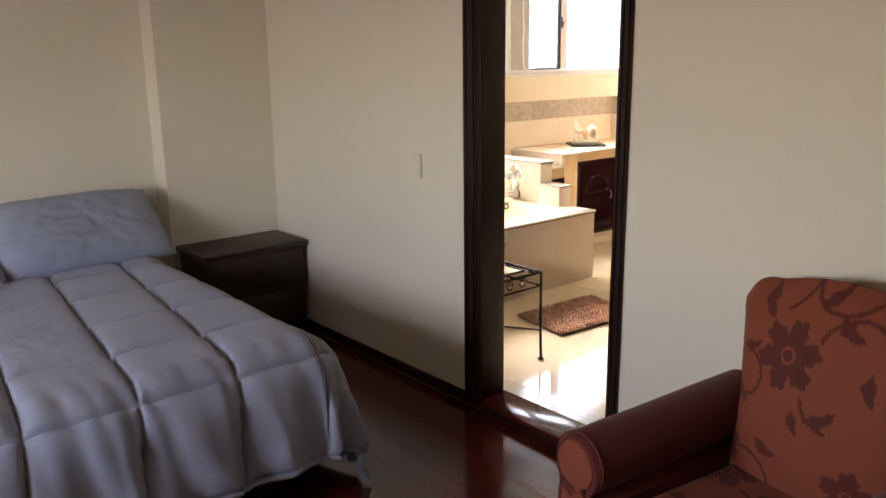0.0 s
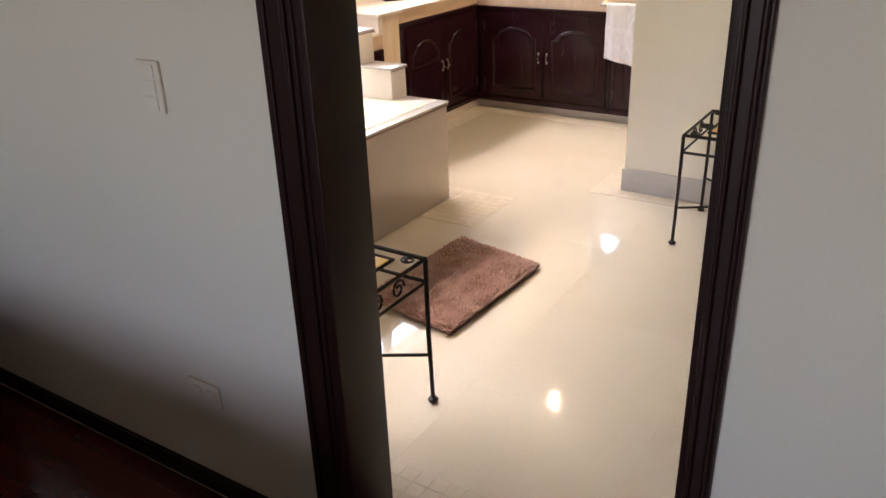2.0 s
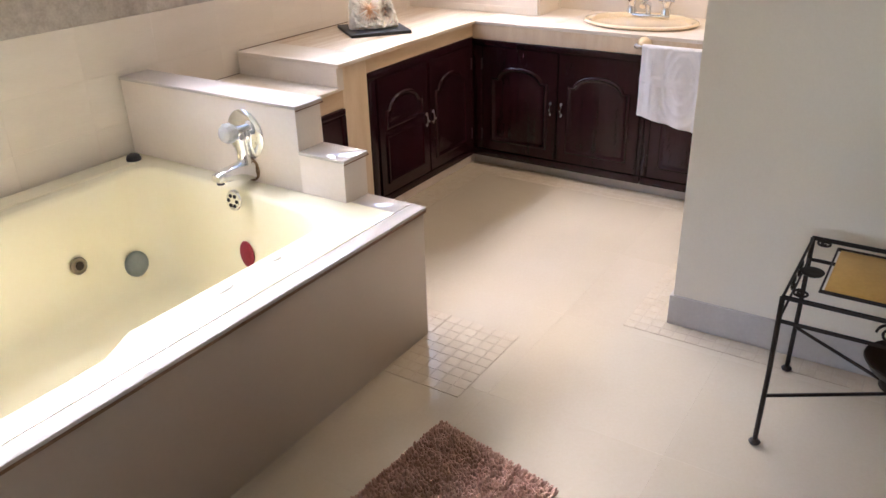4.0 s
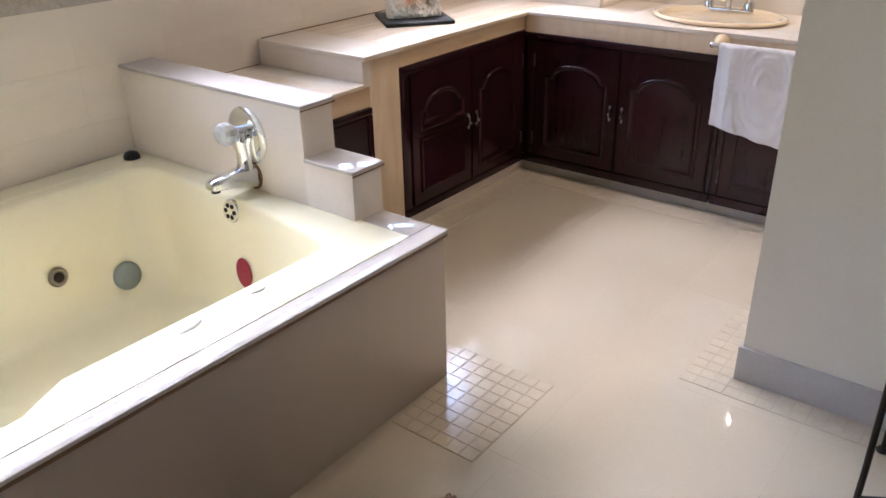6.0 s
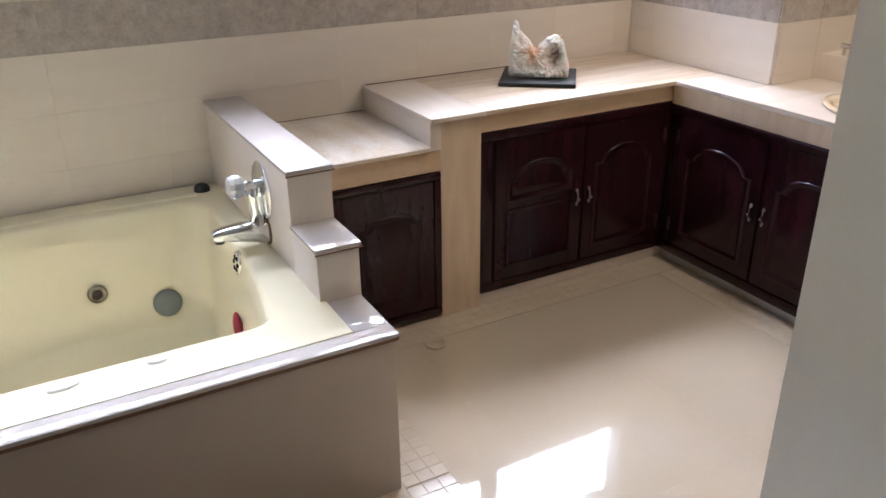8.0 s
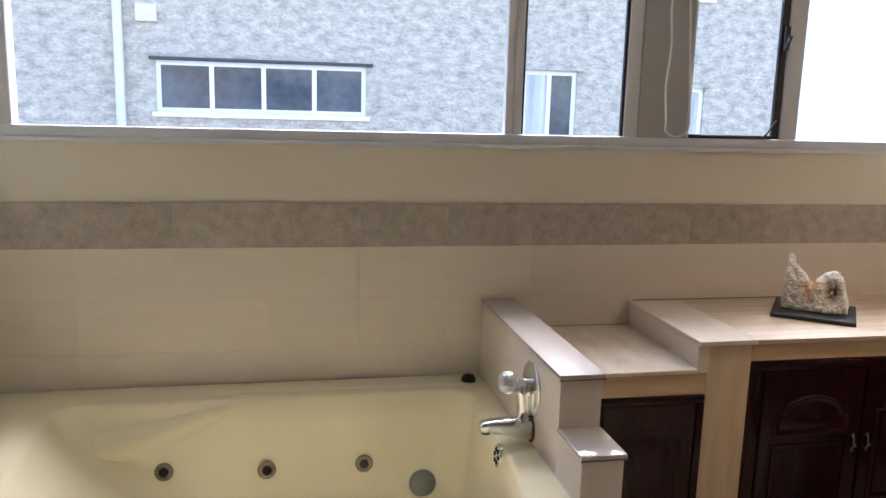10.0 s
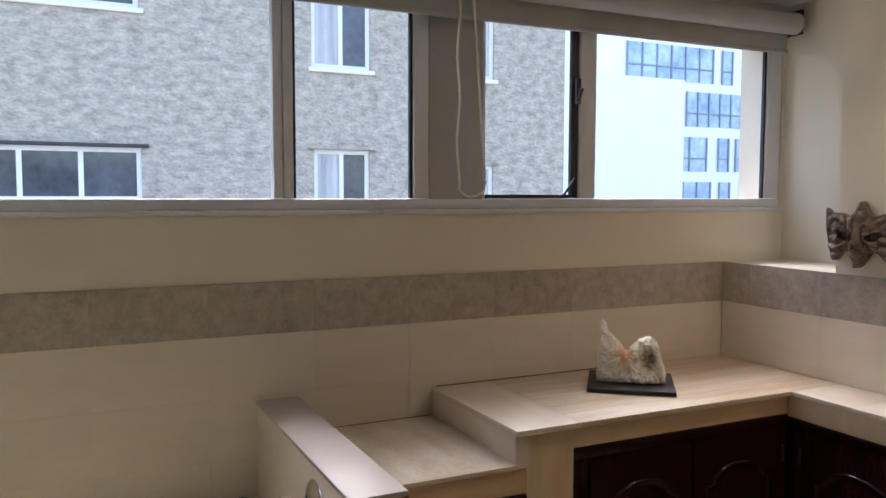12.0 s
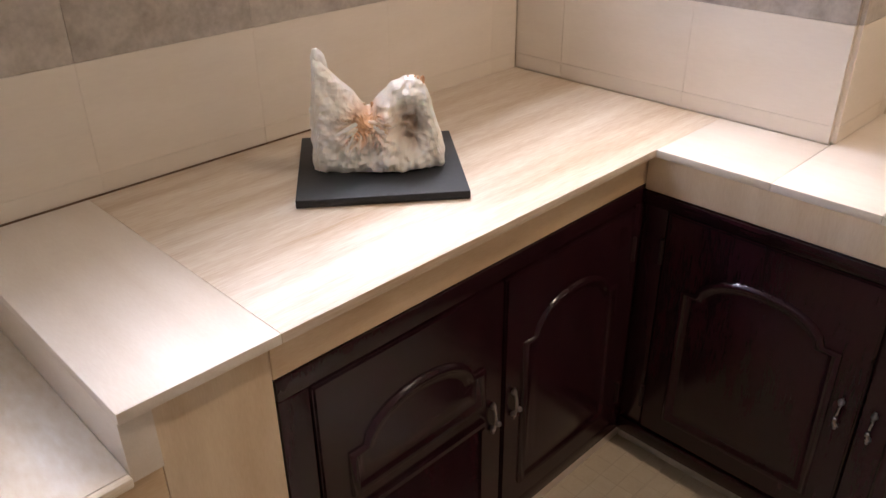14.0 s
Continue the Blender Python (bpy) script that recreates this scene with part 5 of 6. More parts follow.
def iron_table(x0, x1, y0, y1, label, H=0.505):
    tbl = thing("side_table", label, "side table", group="wrought iron side tables")
    R_ = 0.0075
    bm = bmesh.new()
    tube(bm, [(x0, y0, H), (x1, y0, H), (x1, y1, H), (x0, y1, H)], R_, 8, closed=True)
    part("top_frame", bm, M_IRON, tbl)
    bm = bmesh.new()
    z2 = H - 0.075
    tube(bm, [(x0, y0, z2), (x1, y0, z2), (x1, y1, z2), (x0, y1, z2)], R_ * 0.85, 8, closed=True)
    part("apron_frame", bm, M_IRON, tbl)
    for x, y in ((x0, y0), (x1, y0), (x1, y1), (x0, y1)):
        sx, sy = (1 if x == x1 else -1), (1 if y == y1 else -1)
        bm = bmesh.new()
        tube(bm, [(x, y, H), (x, y, 0.25), (x + 0.004 * sx, y + 0.004 * sy, 0.012)], R_, 8)
        lg = part("leg", bm, M_IRON, tbl)
        bm = bmesh.new()
        lathe(bm, ((0.016, 0.0), (0.018, 0.004), (0.014, 0.010), (0.006, 0.014), (0.001, 0.015)), 14, (x + 0.004 * sx, y + 0.004 * sy, 0.004))
        part("foot", bm, M_IRON, lg)
    ix0, ix1, iy0, iy1 = x0 + 0.085, x1 - 0.05, y0 + 0.08, y1 - 0.08
    bm = bmesh.new()
    tube(bm, [(ix0, iy0, H), (ix1, iy0, H), (ix1, iy1, H), (ix0, iy1, H)], 0.006, 8, closed=True)
    part("inner_frame", bm, M_IRON, tbl)
    nt_ = 2
    for k in range(nt_):
        a = iy0 + 0.008 + (iy1 - iy0 - 0.016) * k / nt_
        b = iy0 + 0.008 + (iy1 - iy0 - 0.016) * (k + 1) / nt_
        part("tile", bbox(ix0 + 0.007, ix1 - 0.007, a + 0.001, b - 0.001, H - 0.008, H + 0.002, 0.002), M_YELLOW, tbl, "ochre yellow glazed tile")
    for cx, cy in ((x0 + 0.045, y1 - 0.04), (x1 - 0.03, y1 - 0.04), (x0 + 0.045, y0 + 0.04), (x1 - 0.03, y0 + 0.04)):
        bm = bmesh.new()
        tube(bm, [(a, b, H) for a, b in scroll(cx, cy, 0.024, 1.6)], 0.0035, 6)
        part("corner_scroll", bm, M_IRON, tbl)
    for yy, xm in ((y0, (x0 + x1) / 2), (y1, (x0 + x1) / 2)):
        for fl in (-1, 1):
            bm = bmesh.new()
            tube(bm, [(a, yy, b) for a, b in scroll(xm + fl * 0.05, H - 0.037, 0.030, 1.4, fl)], 0.004, 6)
            part("side_scroll", bm, M_IRON, tbl)
    for xx in (x0, x1):
        for fl in (-1, 1):
            bm = bmesh.new()
            tube(bm, [(xx, a, b) for a, b in scroll((y0 + y1) / 2 + fl * 0.07, H - 0.037, 0.032, 1.4, fl)], 0.004, 6)
            part("side_scroll", bm, M_IRON, tbl)
    bm = bmesh.new()
    lathe(bm, ((0.002, -0.003), (0.030, -0.002), (0.034, 0.004), (0.030, 0.005), (0.002, 0.001)), 16, (x0 + 0.21, y1 - 0.04, H - 0.01))
    part("candle_cup", bm, M_IRON, tbl)
    zc = 0.175
    for a, b in (((x0, y0), (x1, y1)), ((x0, y1), (x1, y0))):
        bm = bmesh.new()
        tube(bm, [(a[0], a[1], zc), ((a[0] + b[0]) / 2, (a[1] + b[1]) / 2, zc - 0.004), (b[0], b[1], zc)], 0.0055, 8)
        part("cross_bar", bm, M_IRON, tbl)
    return tbl


iron_table(4.63, 5.07, 1.88, 2.56, "black wrought iron side table with ochre tile top by the wall")
iron_table(2.70, 3.08, 2.845, 3.50, "black wrought iron side table with ochre tile top by the door")
bowl = thing("candle_bowl", "dark metal bowl with an amber pillar candle under the table", "candle bowl", at=(4.85, 2.22, 0.185))
bm = bmesh.new()
lathe(bm, ((0.03, 0.0), (0.07, 0.004), (0.065, 0.012), (0.03, 0.020), (0.06, 0.032), (0.105, 0.062), (0.125, 0.092), (0.122, 0.095), (0.10, 0.068), (0.05, 0.040), (0.002, 0.036)), 28)
part("bowl", bm, M_IRON, bowl)
bm = bmesh.new()
lathe(bm, ((0.046, 0.0), (0.046, 0.082), (0.043, 0.088), (0.03, 0.084), (0.002, 0.083)), 24, (0, 0, 0.042))
part("candle", bm, material("amber_wax", srgb(206, 138, 40), srgb(224, 160, 62), 8, 60, 0.4, sss=0.2), bowl, "amber pillar candle")
ves = thing("ceramic_ornament", "mottled white ceramic ornament with dark inset shading the round opening", "ornament", at=(4.86, 2.235, 0.508))
bm = bmesh.new()
bmesh.ops.create_icosphere(bm, subdivisions=4, radius=1.0)
for v in bm.verts:
    p = v.co
    hgt = (p.z + 1) / 2
    wide = 0.075 * (1 - hgt) ** 1.3 + 0.040
    q = Vector((p.x * wide * 0.75, p.y * wide - 0.045 * hgt, 0.285 * hgt))
    q += p * 0.008 * noise.noise(p * 4.0)
    hole = math.exp(-(((q.y + 0.038) / 0.026) ** 2 + ((q.z - 0.225) / 0.036) ** 2))
    if p.x < 0:
        q.x += 0.055 * hole
    v.co = q
part("body", bm, material("mottled_ceramic", srgb(98, 84, 78), srgb(214, 204, 194), 16, 50, 0.35, bump=0.3), ves)
# dark ellipsoid set into the dent, for the shade inside the opening
bm = bmesh.new()
bmesh.ops.create_uvsphere(bm, u_segments=18, v_segments=10, radius=1.0, matrix=Matrix.Translation((-0.020, -0.038, 0.225)) @ Matrix.Diagonal((0.022, 0.022, 0.036, 1)))
part("opening", bm, M_BEDBASE, ves, "dark inset shading the round opening")

# ---- basket with liner on the near table ----
bask = thing("wicker_basket", "dark wicker basket with white cloth liner on the table", "basket", at=(2.872, 3.142, 0.507))
M_WICKER = material("dark_wicker", srgb(40, 26, 20), srgb(74, 50, 36), 20, 90, 0.7, bump=0.4)
bm = bmesh.new()
for k in range(14):
    z = 0.006 + 0.0135 * k
    gx, gy = 0.088 + 0.0018 * k, 0.098 + 0.0018 * k
    pts = [(gx * max(-1, min(1, 1.6 * math.cos(2 * math.pi * j / 40))) + 0.002 * math.cos(math.pi * (j + k)), gy * max(-1, min(1, 1.6 * math.sin(2 * math.pi * j / 40))) + 0.002 * math.cos(math.pi * (j + k)), z) for j in range(40)]
    tube(bm, pts, 0.0068, 6, closed=True)
part("weave", bm, M_WICKER, bask)
part("base", bbox(-0.085, 0.085, -0.095, 0.095, 0.0, 0.01), M_WICKER, bask)
bm = bmesh.new()
rings = []
for r, z in ((1.045, 0.138), (1.06, 0.165), (1.055, 0.198), (1.00, 0.214), (0.90, 0.202), (0.87, 0.12), (0.78, 0.03)):
    rings.append([bm.verts.new((0.115 * r * max(-1, min(1, 1.6 * math.cos(2 * math.pi * j / 40))) * (1 + 0.012 * math.sin(9 * j)), 0.125 * r * max(-1, min(1, 1.6 * math.sin(2 * math.pi * j / 40))), z + 0.004 * math.sin(j * 1.7))) for j in range(40)])
for A, B in zip(rings, rings[1:]):
    for j in range(40):
        bm.faces.new((A[j], A[(j + 1) % 40], B[(j + 1) % 40], B[j]))
bm.faces.new(rings[-1])
part("liner", bm, M_TOWEL, bask, "white cloth liner")
rt = thing("rolled_towel", "white towel lying in the wicker basket", "towel", at=(2.872, 3.142, 0.62))
bm = bmesh.new()
bmesh.ops.create_uvsphere(bm, u_segments=24, v_segments=14, radius=1.0)
for v in bm.verts:
    p = v.co.copy()
    v.co = Vector((p.x * 0.075, p.y * 0.085, p.z * 0.072)) * (1 + 0.12 * noise.noise(p * 2.5))
part("cloth", bm, M_TOWEL, rt, angle=80)

# ---- bed ----
bed = thing("bed", "made bed with a grey-blue quilted comforter and dark base", "bed")
BXR, BYF, BTOP = 1.43, 2.62, 0.585
part("mattress_base", bbox(-0.10, 1.40, 2.56, 4.80, 0.11, 0.34, 0.02), M_BEDBASE, bed, "dark divan base")
part("mattress", bbox(-0.10, 1.42, 2.60, 4.80, 0.341, 0.555, 0.05, 4), M_PILLOW, bed)
for x, y in ((0.0, 2.7), (1.33, 2.7), (0.0, 4.7), (1.33, 4.7)):
    bm = bmesh.new()
    lathe(bm, ((0.03, 0.0), (0.035, 0.02), (0.035, 0.16), (0.002, 0.161)), 14, (x, y, BZ))
    part("leg", bm, M_BEDBASE, bed)
comf = thing("comforter", "grey-blue quilted comforter spread over the bed", "comforter")
bm = bmesh.new()
S0, S1, T0, T1 = -0.85, 2.12, -0.535, 2.02   # cloth coordinates: across, and from the foot edge towards the head
NU_, NV_ = 400, 350
PX, PY = 0.352, 0.405
grid = []
for i in range(NU_ + 1):
    row = []
    for j in range(NV_ + 1):
        s = S0 + (S1 - S0) * i / NU_
        t = T0 + (T1 - T0) * j / NV_
        slant = 0.10 * (t - 0.6)
        sx = max(0.0, s - BXR)
        sy = max(0.0, -t)
        d = (sx ** 5 + sy ** 5) ** 0.2
        h_ = math.hypot(sx, sy)
        ox, oy = (sx / h_, -sy / h_) if h_ > 1e-6 else (0.0, 0.0)
        rr = 0.17
        if d < rr * math.pi / 2:
            a = d / rr
            out_, drop = rr * math.sin(a), rr * (1 - math.cos(a))
        else:
            e = d - rr * math.pi / 2
            fl = 0.12 if sx < 0.02 else -0.12 + 0.30 * math.exp(-max(t, 0.0) / 0.3)
            out_, drop = rr + fl * e, rr + 0.97 * e
        # folds of the hanging cloth, strongest at the corner
        if d > 0.12:
            fk = min(1, (d - 0.12) / 0.3)
            ang = math.atan2(sy, sx)
            out_ += fk * (0.017 * math.sin((s * 1.0 + 0.3 * t) * 23 + 2 * noise.noise(Vector((s * 3, t * 3, 4)))) + 0.036 * math.sin(2 * ang) * math.sin(ang * 9 + 0.6))
        x = min(s, BXR) + ox * out_
        y = BYF + max(t, 0.0) + oy * out_
        z = BTOP - drop
        u_ = (s - 0.155 - slant) / PX
        v_ = (t - 0.285) / PY
        fu, fv = abs(math.sin(math.pi * u_)), abs(math.sin(math.pi * v_))
        puff = 0.026 * (1 - math.exp(-fu / 0.22)) * (1 - math.exp(-fv / 0.22))
        puff -= 0.016 * math.exp(-(fv / 0.05) ** 2) + 0.018 * math.exp(-(fu / 0.05) ** 2)
        # puckers that run off the stitching, and loose creases
        puff += 0.006 * noise.noise(Vector((s * 26, t * 5, 1.0))) * math.exp(-(fv / 0.35) ** 2)
        puff += 0.003 * noise.noise(Vector((s * 5, t * 26, 5.0))) * math.exp(-(fu / 0.35) ** 2)
        puff += 0.006 * noise.noise(Vector((s * 4, t * 4, 0.3)))
        if t < 0.15:
            puff += 0.010 * noise.noise(Vector((s * 17 + 2 * t, t * 2.5, 6.0))) * min(1.0, (0.15 - t) / 0.2)
        puff += 0.014 * abs(noise.noise(Vector((s * 12 + 3 * t, t * 24, 8.0)))) * math.exp(-((s - 0.62) / 0.22) ** 2 - ((t - 0.62) / 0.16) ** 2)
        lift = math.cos(min(d / rr, math.pi / 2))
        x += ox * puff * (1 - lift)
        y += oy * puff * (1 - lift)
        z += puff * lift
        if t > 1.55:
            z += 0.02 * (t - 1.55)
        row.append(bm.verts.new((x, y, max(z, BZ + 0.012))))
    grid.append(row)
for i in range(NU_):
    for j in range(NV_):
        bm.faces.new((grid[i][j], grid[i + 1][j], grid[i + 1][j + 1], grid[i][j + 1]))
co_ = part("quilt", bm, M_BLUE, comf, angle=80)
sd = co_.modifiers.new("thick", "SOLIDIFY")
sd.thickness, sd.offset = 0.02, -1.0


def pillow(cx, cy, cz, w, h, th, rx, rz, label):
    p_ = thing("pillow", label, "pillow", group="pillows on the bed")
    bm = bmesh.new()
    n_ = 36
    for side in (1, -1):
        g = []
        for i in range(n_ + 1):
            row = []
            for j in range(n_ + 1):
                a, b = i / n_ * 2 - 1, j / n_ * 2 - 1
                ca = 1 - 0.10 * (1 - b * b)
                cb = 1 - 0.13 * (1 - a * a)
                k = max(0.0, (1 - a ** 4) * (1 - b ** 4)) ** 0.55
                zz = side * th / 2 * k + 0.008 * noise.noise(Vector((a * 3, b * 3, side * 2.0))) * k + 0.016 * (1 - abs(noise.noise(Vector((a * 5 + b * 2, b * 3.2, side * 7.0))))) ** 5 * k + 0.007 * noise.noise(Vector((a * 9, b * 9, side * 3.0))) * (1 - abs(b)) ** 0.5
                row.append(bm.verts.new((a * w / 2 * cb * 1.04, b * h / 2 * ca * 1.04, zz)))
            g.append(row)
        for i in range(n_):
            for j in range(n_):
                q = (g[i][j], g[i + 1][j], g[i + 1][j + 1], g[i][j + 1])
                bm.faces.new(q if side > 0 else q[::-1])
    bmesh.ops.remove_doubles(bm, verts=bm.verts[:], dist=0.0005)
    part("case", bm, M_PILLOW, p_, angle=80)
    p_.matrix_basis = pose(cx, cy, cz, rx, 0, rz)
    return p_


pillow(1.185, 4.44, 0.755, 0.86, 0.47, 0.24, 42, 4, "plump grey-blue pillow with striped weave leaning at the bed head")
pillow(0.33, 4.40, 0.70, 0.86, 0.50, 0.22, 24, -4, "plump grey-blue pillow lying at the bed head")

# ---- nightstand ----
ns = thing("nightstand", "dark walnut nightstand with two drawers beside the bed", "nightstand")
part("body", bbox(1.80, 2.44, 4.27, 4.645, BZ, 0.523, 0.004), M_NIGHT, ns)
part("top", bbox(1.775, 2.462, 4.245, 4.648, 0.524, 0.552, 0.007), M_NIGHT, ns)
for z0 in (0.04, 0.29):
    dr = part("drawer", bbox(1.825, 2.415, 4.255, 4.269, z0, z0 + 0.215, 0.004), M_NIGHT, ns)
    bm = bmesh.new()
    lathe(bm, ((0.006, 0.0), (0.006, 0.012), (0.014, 0.018), (0.014, 0.024), (0.002, 0.028)), 14)
    bmesh.ops.transform(bm, matrix=pose(2.12, 4.255, z0 + 0.11, 90, 0, 0), verts=bm.verts)
    part("knob", bm, M_IRON, dr)

# ---- armchair ----
M_DAMASK = material("red_damask", srgb(80, 23, 17), srgb(94, 29, 22), 6, 200, 0.8, bump=0.2, sheen=0.05)
nt = M_DAMASK.node_tree
tn, tl = nt.nodes, nt.links
motif = tn.new("ShaderNodeAttribute")
motif.attribute_name = "weave"
mixc = tn.new("ShaderNodeMix")
mixc.data_type = "RGBA"
tl.new(motif.outputs["Fac"], mixc.inputs[0])
base_out = tn["Principled BSDF"].inputs["Base Color"].links[0].from_socket
mixc.inputs[6].default_value = srgb(132, 64, 42)
tl.new(base_out, mixc.inputs[7])
tl.new(mixc.outputs[2], tn["Principled BSDF"].inputs["Base Color"])


def petals(x, y, cx, cy, r, n_, turn):
    dx, dy = x - cx, y - cy
    d, a = math.hypot(dx, dy), math.atan2(dy, dx) + turn
    edge = r * (0.50 + 0.50 * abs(math.cos(n_ * a / 2)) ** 0.7 + 0.06 * math.sin(3 * n_ * a))
    return d < edge and not (0.16 * r < d < 0.24 * r)


def leaf(x, y, cx, cy, ln, wd, turn):
    c, s = math.cos(turn), math.sin(turn)
    p, q = (x - cx) * c + (y - cy) * s, -(x - cx) * s + (y - cy) * c
    return abs(p) < ln and abs(q - 0.25 * p * p / ln) < wd * (1 - (p / ln) ** 2) * (1 + 0.25 * math.sin(p * 160))


def arc(x, y, cx, cy, r, a0, a1, w):
    d, a = math.hypot(x - cx, y - cy), math.atan2(y - cy, x - cx) % (2 * math.pi)
    return abs(d - r) < w and a0 < a < a1


def weave(x, y):
    """The woven flower pattern at a place of the cloth, in metres, repeating."""
    x, y = (x / 1.35 + 0.16) % 0.40 - 0.20, (y / 1.35 + 0.02) % 0.46 - 0.23
    for cx, cy, r, n_, tn_ in ((0.03, -0.05, 0.078, 6, 0.3), (-0.145, 0.165, 0.056, 5, 0.9), (0.165, 0.155, 0.046, 5, 0.1)):
        if petals(x, y, cx, cy, r, n_, tn_):
            return 1.0
    for cx, cy, ln, wd, tn_ in ((-0.085, 0.03, 0.038, 0.014, 0.6), (-0.03, 0.085, 0.034, 0.013, -0.9), (0.115, 0.045, 0.040, 0.014, 1.1), (0.13, -0.06, 0.032, 0.012, -0.4), (-0.07, -0.16, 0.040, 0.014, -0.5),
                                (0.05, 0.19, 0.034, 0.012, 0.3), (-0.15, -0.07, 0.034, 0.013, 1.4), (0.15, -0.17, 0.036, 0.014, 0.8), (-0.01, -0.185, 0.028, 0.011, 1.2)):
        if leaf(x, y, cx, cy, ln, wd, tn_):
            return 1.0
    for cx, cy, r, a0, a1, w in ((-0.05, 0.14, 0.085, 3.4, 6.0, 0.0042), (-0.11, -0.02, 0.075, 0.2, 2.9, 0.0042), (0.10, 0.10, 0.070, 1.2, 4.2, 0.0038), (-0.08, -0.12, 0.060, 4.6, 6.2, 0.004), (0.14, -0.12, 0.052, 1.8, 5.0, 0.0038)):
        if arc(x, y, cx, cy, r, a0, a1, w):
            return 1.0
    return 0.0


def woven(ob, ax, ay):
    """Writes the pattern on a dense mesh, read along two of its axes."""
    me = ob.data
    at_ = me.attributes.new("weave", "FLOAT", "POINT")
    at_.data.foreach_set("value", [weave(v.co[ax], v.co[ay]) for v in me.vertices])


M_REDPLAIN = material("plain_red_velvet", srgb(80, 22, 15), srgb(94, 29, 20), 5, 220, 0.85, bump=0.2, sheen=0.08)
chair = thing("armchair", "red damask upholstered armchair with rolled arms", "armchair", at=(1.98, 0.95, BZ), rz=-8)
part("base", bbox(-0.37, 0.33, -0.36, 0.36, 0.10, 0.30, 0.03, 3), M_DAMASK, chair)
bm = bbox(-0.40, 0.20, -0.258, 0.258, 0.301, 0.44, 0.05, 4)
bmesh.ops.subdivide_edges(bm, edges=[e for e in bm.edges if e.calc_length() > 0.2], cuts=90, use_grid_fill=True)
woven(part("seat_cushion", bm, M_DAMASK, chair), 0, 1)
for sgn in (1, -1):
    bm = bmesh.new()
    prof = []
    for k in range(25):
        a = math.pi * (1.35 - 1.7 * k / 24)
        prof.append((0.352 + 0.095 * math.cos(a), 0.545 + 0.095 * math.sin(a)))
    prof = [(0.266, 0.12)] + [(0.262, 0.44)] + prof + [(0.435, 0.44), (0.425, 0.12)]
    rings = []
    for k, (x, sc_, dz) in enumerate(((-0.405, 0.90, -0.018), (-0.397, 0.97, -0.008), (-0.375, 1.0, 0.0), (-0.1, 1.0, 0.012), (0.12, 1.0, 0.026), (0.32, 1.0, 0.036))):
        rings.append([bm.verts.new((x, sgn * (0.36 + (p[0] - 0.36) * sc_), 0.12 + (p[1] - 0.12) * (1 + dz * 1.6) if p[1] > 0.2 else p[1])) for p in prof])
    k = len(prof)
    for A, B in zip(rings, rings[1:]):
        for i in range(k):
            bm.faces.new((A[i], A[(i + 1) % k], B[(i + 1) % k], B[i]))
    bm.faces.new(rings[0])
    bm.faces.new(rings[-1][::-1])
    arm = part("arm", bm, M_REDPLAIN, chair, "plain red rolled arm")
    bm = bmesh.new()
    lathe(bm, ((0.074, 0.0), (0.072, 0.006), (0.05, 0.012), (0.03, 0.008), (0.002, 0.010)), 24)
    bmesh.ops.transform(bm, matrix=pose(-0.404, sgn * 0.352, 0.545, 0, -90, 0), verts=bm.verts)
    part("scroll_front", bm, M_DAMASK, arm, "patterned scroll front")
    bm = bbox(-0.413, -0.400, min(sgn * 0.31, sgn * 0.41), max(sgn * 0.31, sgn * 0.41), 0.12, 0.49, 0.012, 3)
    bmesh.ops.subdivide_edges(bm, edges=[e for e in bm.edges if e.calc_length() > 0.06], cuts=40, use_grid_fill=True)
    woven(part("front_panel", bm, M_DAMASK, arm), 1, 2)
    bm = bmesh.new()
    tube(bm, [(-0.388, sgn * (p[0]), p[1] * 1.0) for p in prof], 0.0035, 8)
    part("piping", bm, M_REDPLAIN, arm, "red corded piping")
bm = bmesh.new()
NB = 130
front, back = [], []
for i in range(NB + 1):
    v = i / NB * 2 - 1
    col_f, col_b = [], []
    for j in range(NB + 1):
        h = j / NB
        top = 0.958 + 0.095 * (1 - v * v) + 0.016 * math.exp(-((abs(v) - 0.80) / 0.14) ** 2) - 0.060 * (1 - math.sqrt(max(0.0, 1 - (max(0.0, abs(v) - 0.84) / 0.16) ** 2)))
        z = 0.36 + (top - 0.36) * h
        half = 0.300 + 0.055 * max(0.0, (h - 0.45)) / 0.55
        lean = 0.10 * h
        edge = max(abs(v) ** 8, h ** 14)
        xf = 0.135 + lean - 0.05 * (1 - v * v) * math.sin(math.pi * min(1, h * 1.05)) ** 0.7 + 0.08 * edge
        col_f.append(bm.verts.new((xf, v * half, z)))
        col_b.append(bm.verts.new((0.30 + lean * 0.6 - 0.05 * edge, v * half, z)))
    front.append(col_f)
    back.append(col_b)
for i in range(NB):
    for j in range(NB):
        bm.faces.new((front[i][j], front[i + 1][j], front[i + 1][j + 1], front[i][j + 1]))
        bm.faces.new((back[i][j], back[i][j + 1], back[i + 1][j + 1], back[i + 1][j]))
for j in range(NB):
    for c in (0, NB):
        bm.faces.new((front[c][j], front[c][j + 1], back[c][j + 1], back[c][j]))
for i in range(NB):
    for r in (0, NB):
        bm.faces.new((front[i][r], front[i + 1][r], back[i + 1][r], back[i][r]))
woven(part("backrest", bm, M_DAMASK, chair, angle=70), 1, 2)
for x, y in ((-0.33, -0.31), (-0.33, 0.31), (0.28, -0.31), (0.28, 0.31)):
    bm = bmesh.new()
    lathe(bm, ((0.018, 0.0), (0.024, 0.03), (0.030, 0.11), (0.002, 0.111)), 12, (x, y, 0.0))
    part("leg", bm, M_NIGHT, chair)

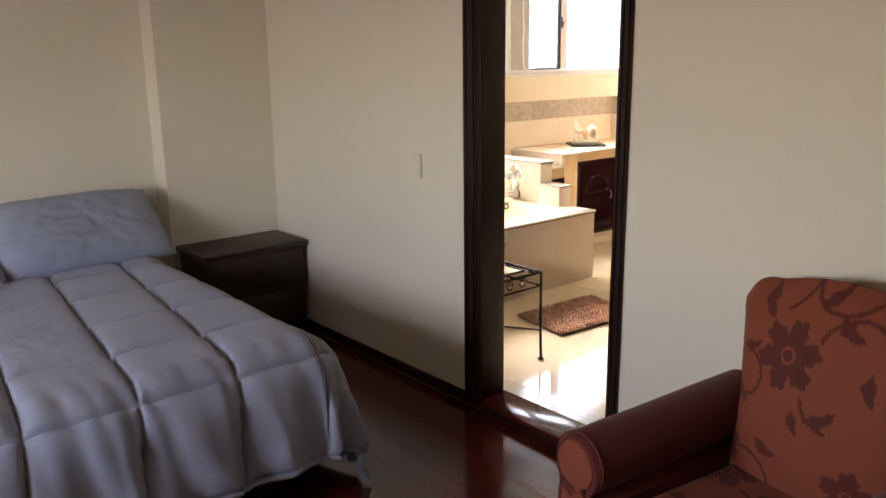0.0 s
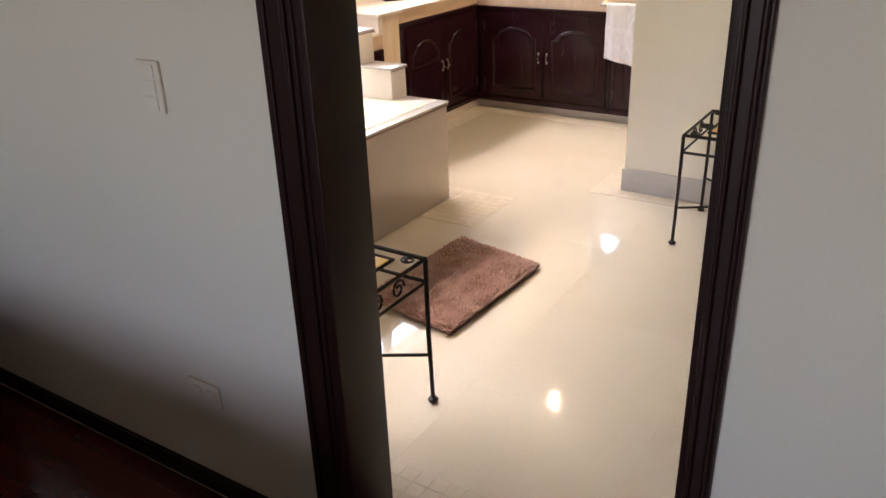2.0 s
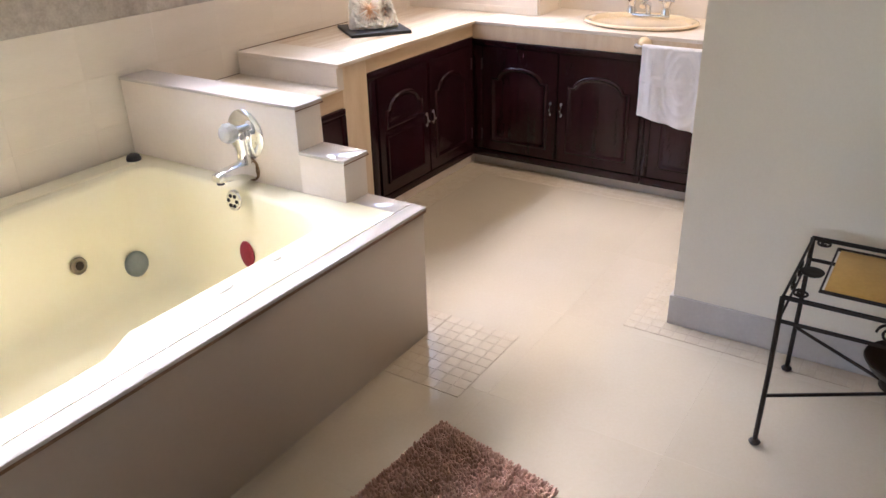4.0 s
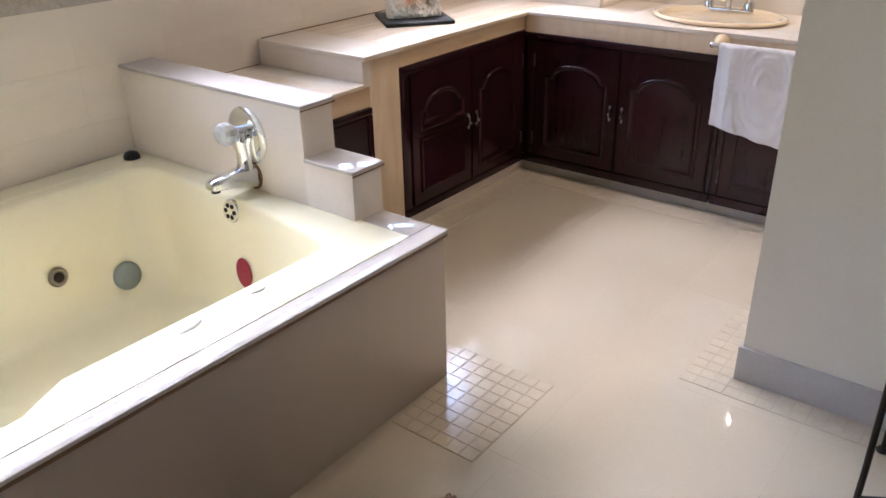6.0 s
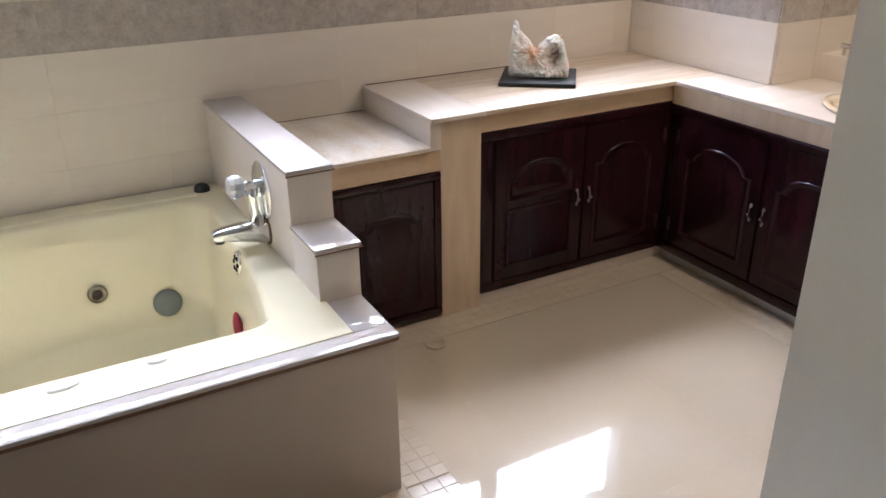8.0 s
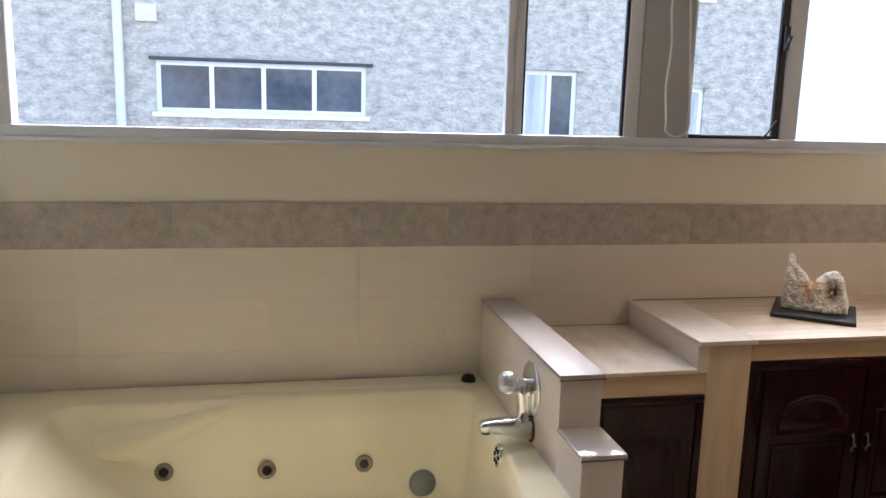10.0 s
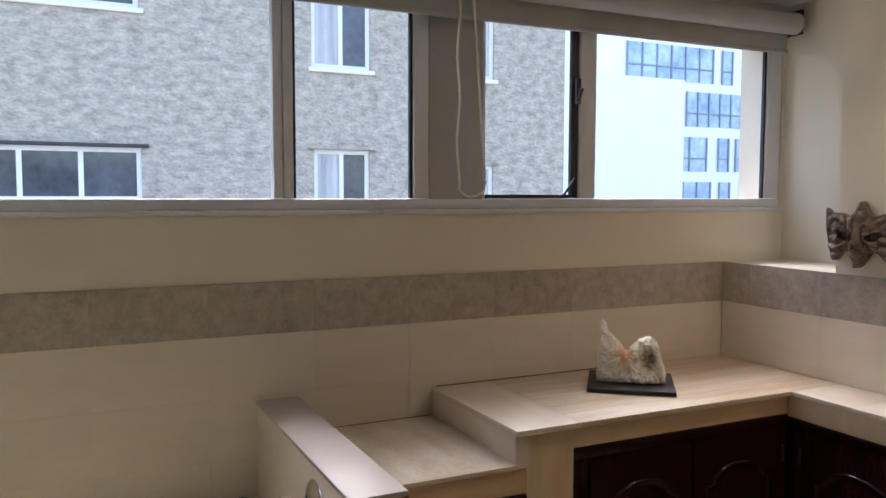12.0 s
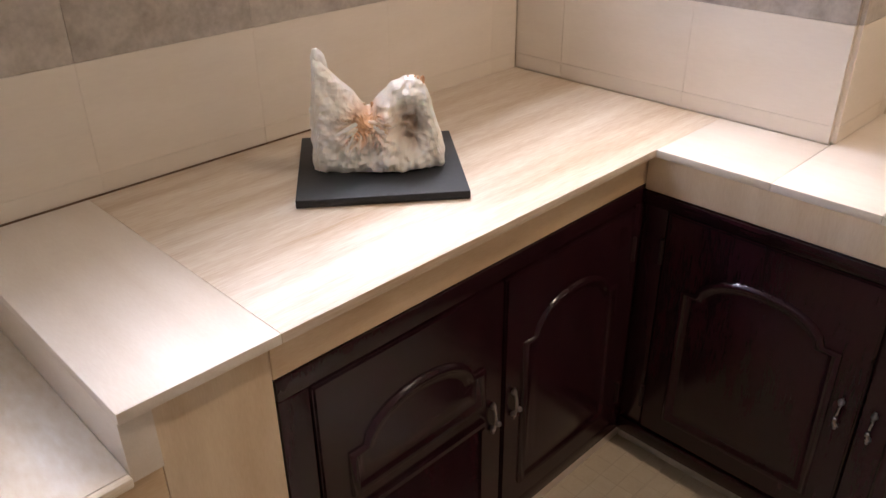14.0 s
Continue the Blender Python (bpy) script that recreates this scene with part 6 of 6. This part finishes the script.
# ---- floor pieces: planks, tiles, mosaic ----
rn = random.Random(3)
px = -2.4
k = 0
while px < 2.462:
    w = min(0.12, 2.462 - px)
    y = -2.4 - rn.uniform(0, 0.9)
    while y < 4.98:
        L = rn.choice((0.9, 1.2, 1.2))
        a, b = max(y, -2.4), min(y + L, 4.98)
        if b - a > 0.05:
            tile(floor_bed, px, a, BZ - 0.0075, w - 0.0006, b - a - 0.0006, 0.0075, M_WOODFLOOR, "plank", 0.0004)
        y += L
    px += 0.12
x = 2.632
xs = [2.632 + 0.6 * i for i in range(9)]
ys = [2.778 + 0.6 * i for i in range(-4, 5)]
for xa in xs:
    for ya in ys:
        xb, yb = min(xa + 0.5998, 7.29), min(ya + 0.5998, 5.14)
        a0 = max(ya, 0.61)
        if xb - xa > 0.03 and yb - a0 > 0.03:
            tile(floor_bath, xa, a0, -0.0028, xb - xa, yb - a0, 0.0028, M_FLOOR, "tile", 0.00015)
strips = [(4.36, 4.80, 3.452, 3.750), (4.655, 4.80, 3.752, 4.437), (5.07, 6.20, 3.018, 3.153), (5.07, 5.169, 1.0, 3.017), (2.634, 2.784, 1.75, 2.78), (4.802, 6.388, 4.440, 4.586), (6.243, 6.390, 1.54, 4.438)]
cells = []
for x0, x1, y0, y1 in strips:
    nx, ny = max(1, round((x1 - x0) / 0.049)), max(1, round((y1 - y0) / 0.049))
    cw, ch = (x1 - x0) / nx, (y1 - y0) / ny
    solid("floor_mosaic_bed", bbox(x0, x1, y0, y1, -0.0001, 0.0012), M_GROUT, "grout bed of a mosaic floor border", "floor", "structure", smooth=False)
    for i in range(nx):
        for j in range(ny):
            cells.append((x0 + cw * i, y0 + ch * j, cw, ch))
cells.sort(key=lambda c: min(math.hypot(c[0] - 4.6, c[1] - 3.55), math.hypot(c[0] - 5.2, c[1] - 2.95), math.hypot(c[0] - 2.7, c[1] - 2.3)))
for x, y, cw, ch in cells[:300]:
    tile(floor_bath, x + 0.0014, y + 0.0014, 0.0013, cw - 0.0028, ch - 0.0028, 0.0007, M_MOSAIC, "mosaic_tile", 0.0006)
bm = bmesh.new()
for x, y, cw, ch in cells[300:]:
    box(bm, x + 0.0014, x + cw - 0.0014, y + 0.0014, y + ch - 0.0014, 0.0013, 0.0020)
rest = part("mosaic_field", bm, M_MOSAIC, floor_bath, smooth=False)
rest["kind"] = "stuff"

floor_drain = thing("floor_drain", "small round cream floor drain beside the tub", "drain", at=(5.106, 4.405, 0.0022))
bm = bmesh.new()
tube(bm, [(0.036 * math.cos(2 * math.pi * k / 28), 0.036 * math.sin(2 * math.pi * k / 28), 0.0015) for k in range(28)], 0.004, 8, closed=True)
part("rim", bm, M_MOSAIC, floor_drain)
bm = bmesh.new()
lathe(bm, ((0.033, 0.0), (0.033, 0.0012), (0.002, 0.0014)), 24)
part("cover", bm, M_GROUT, floor_drain)
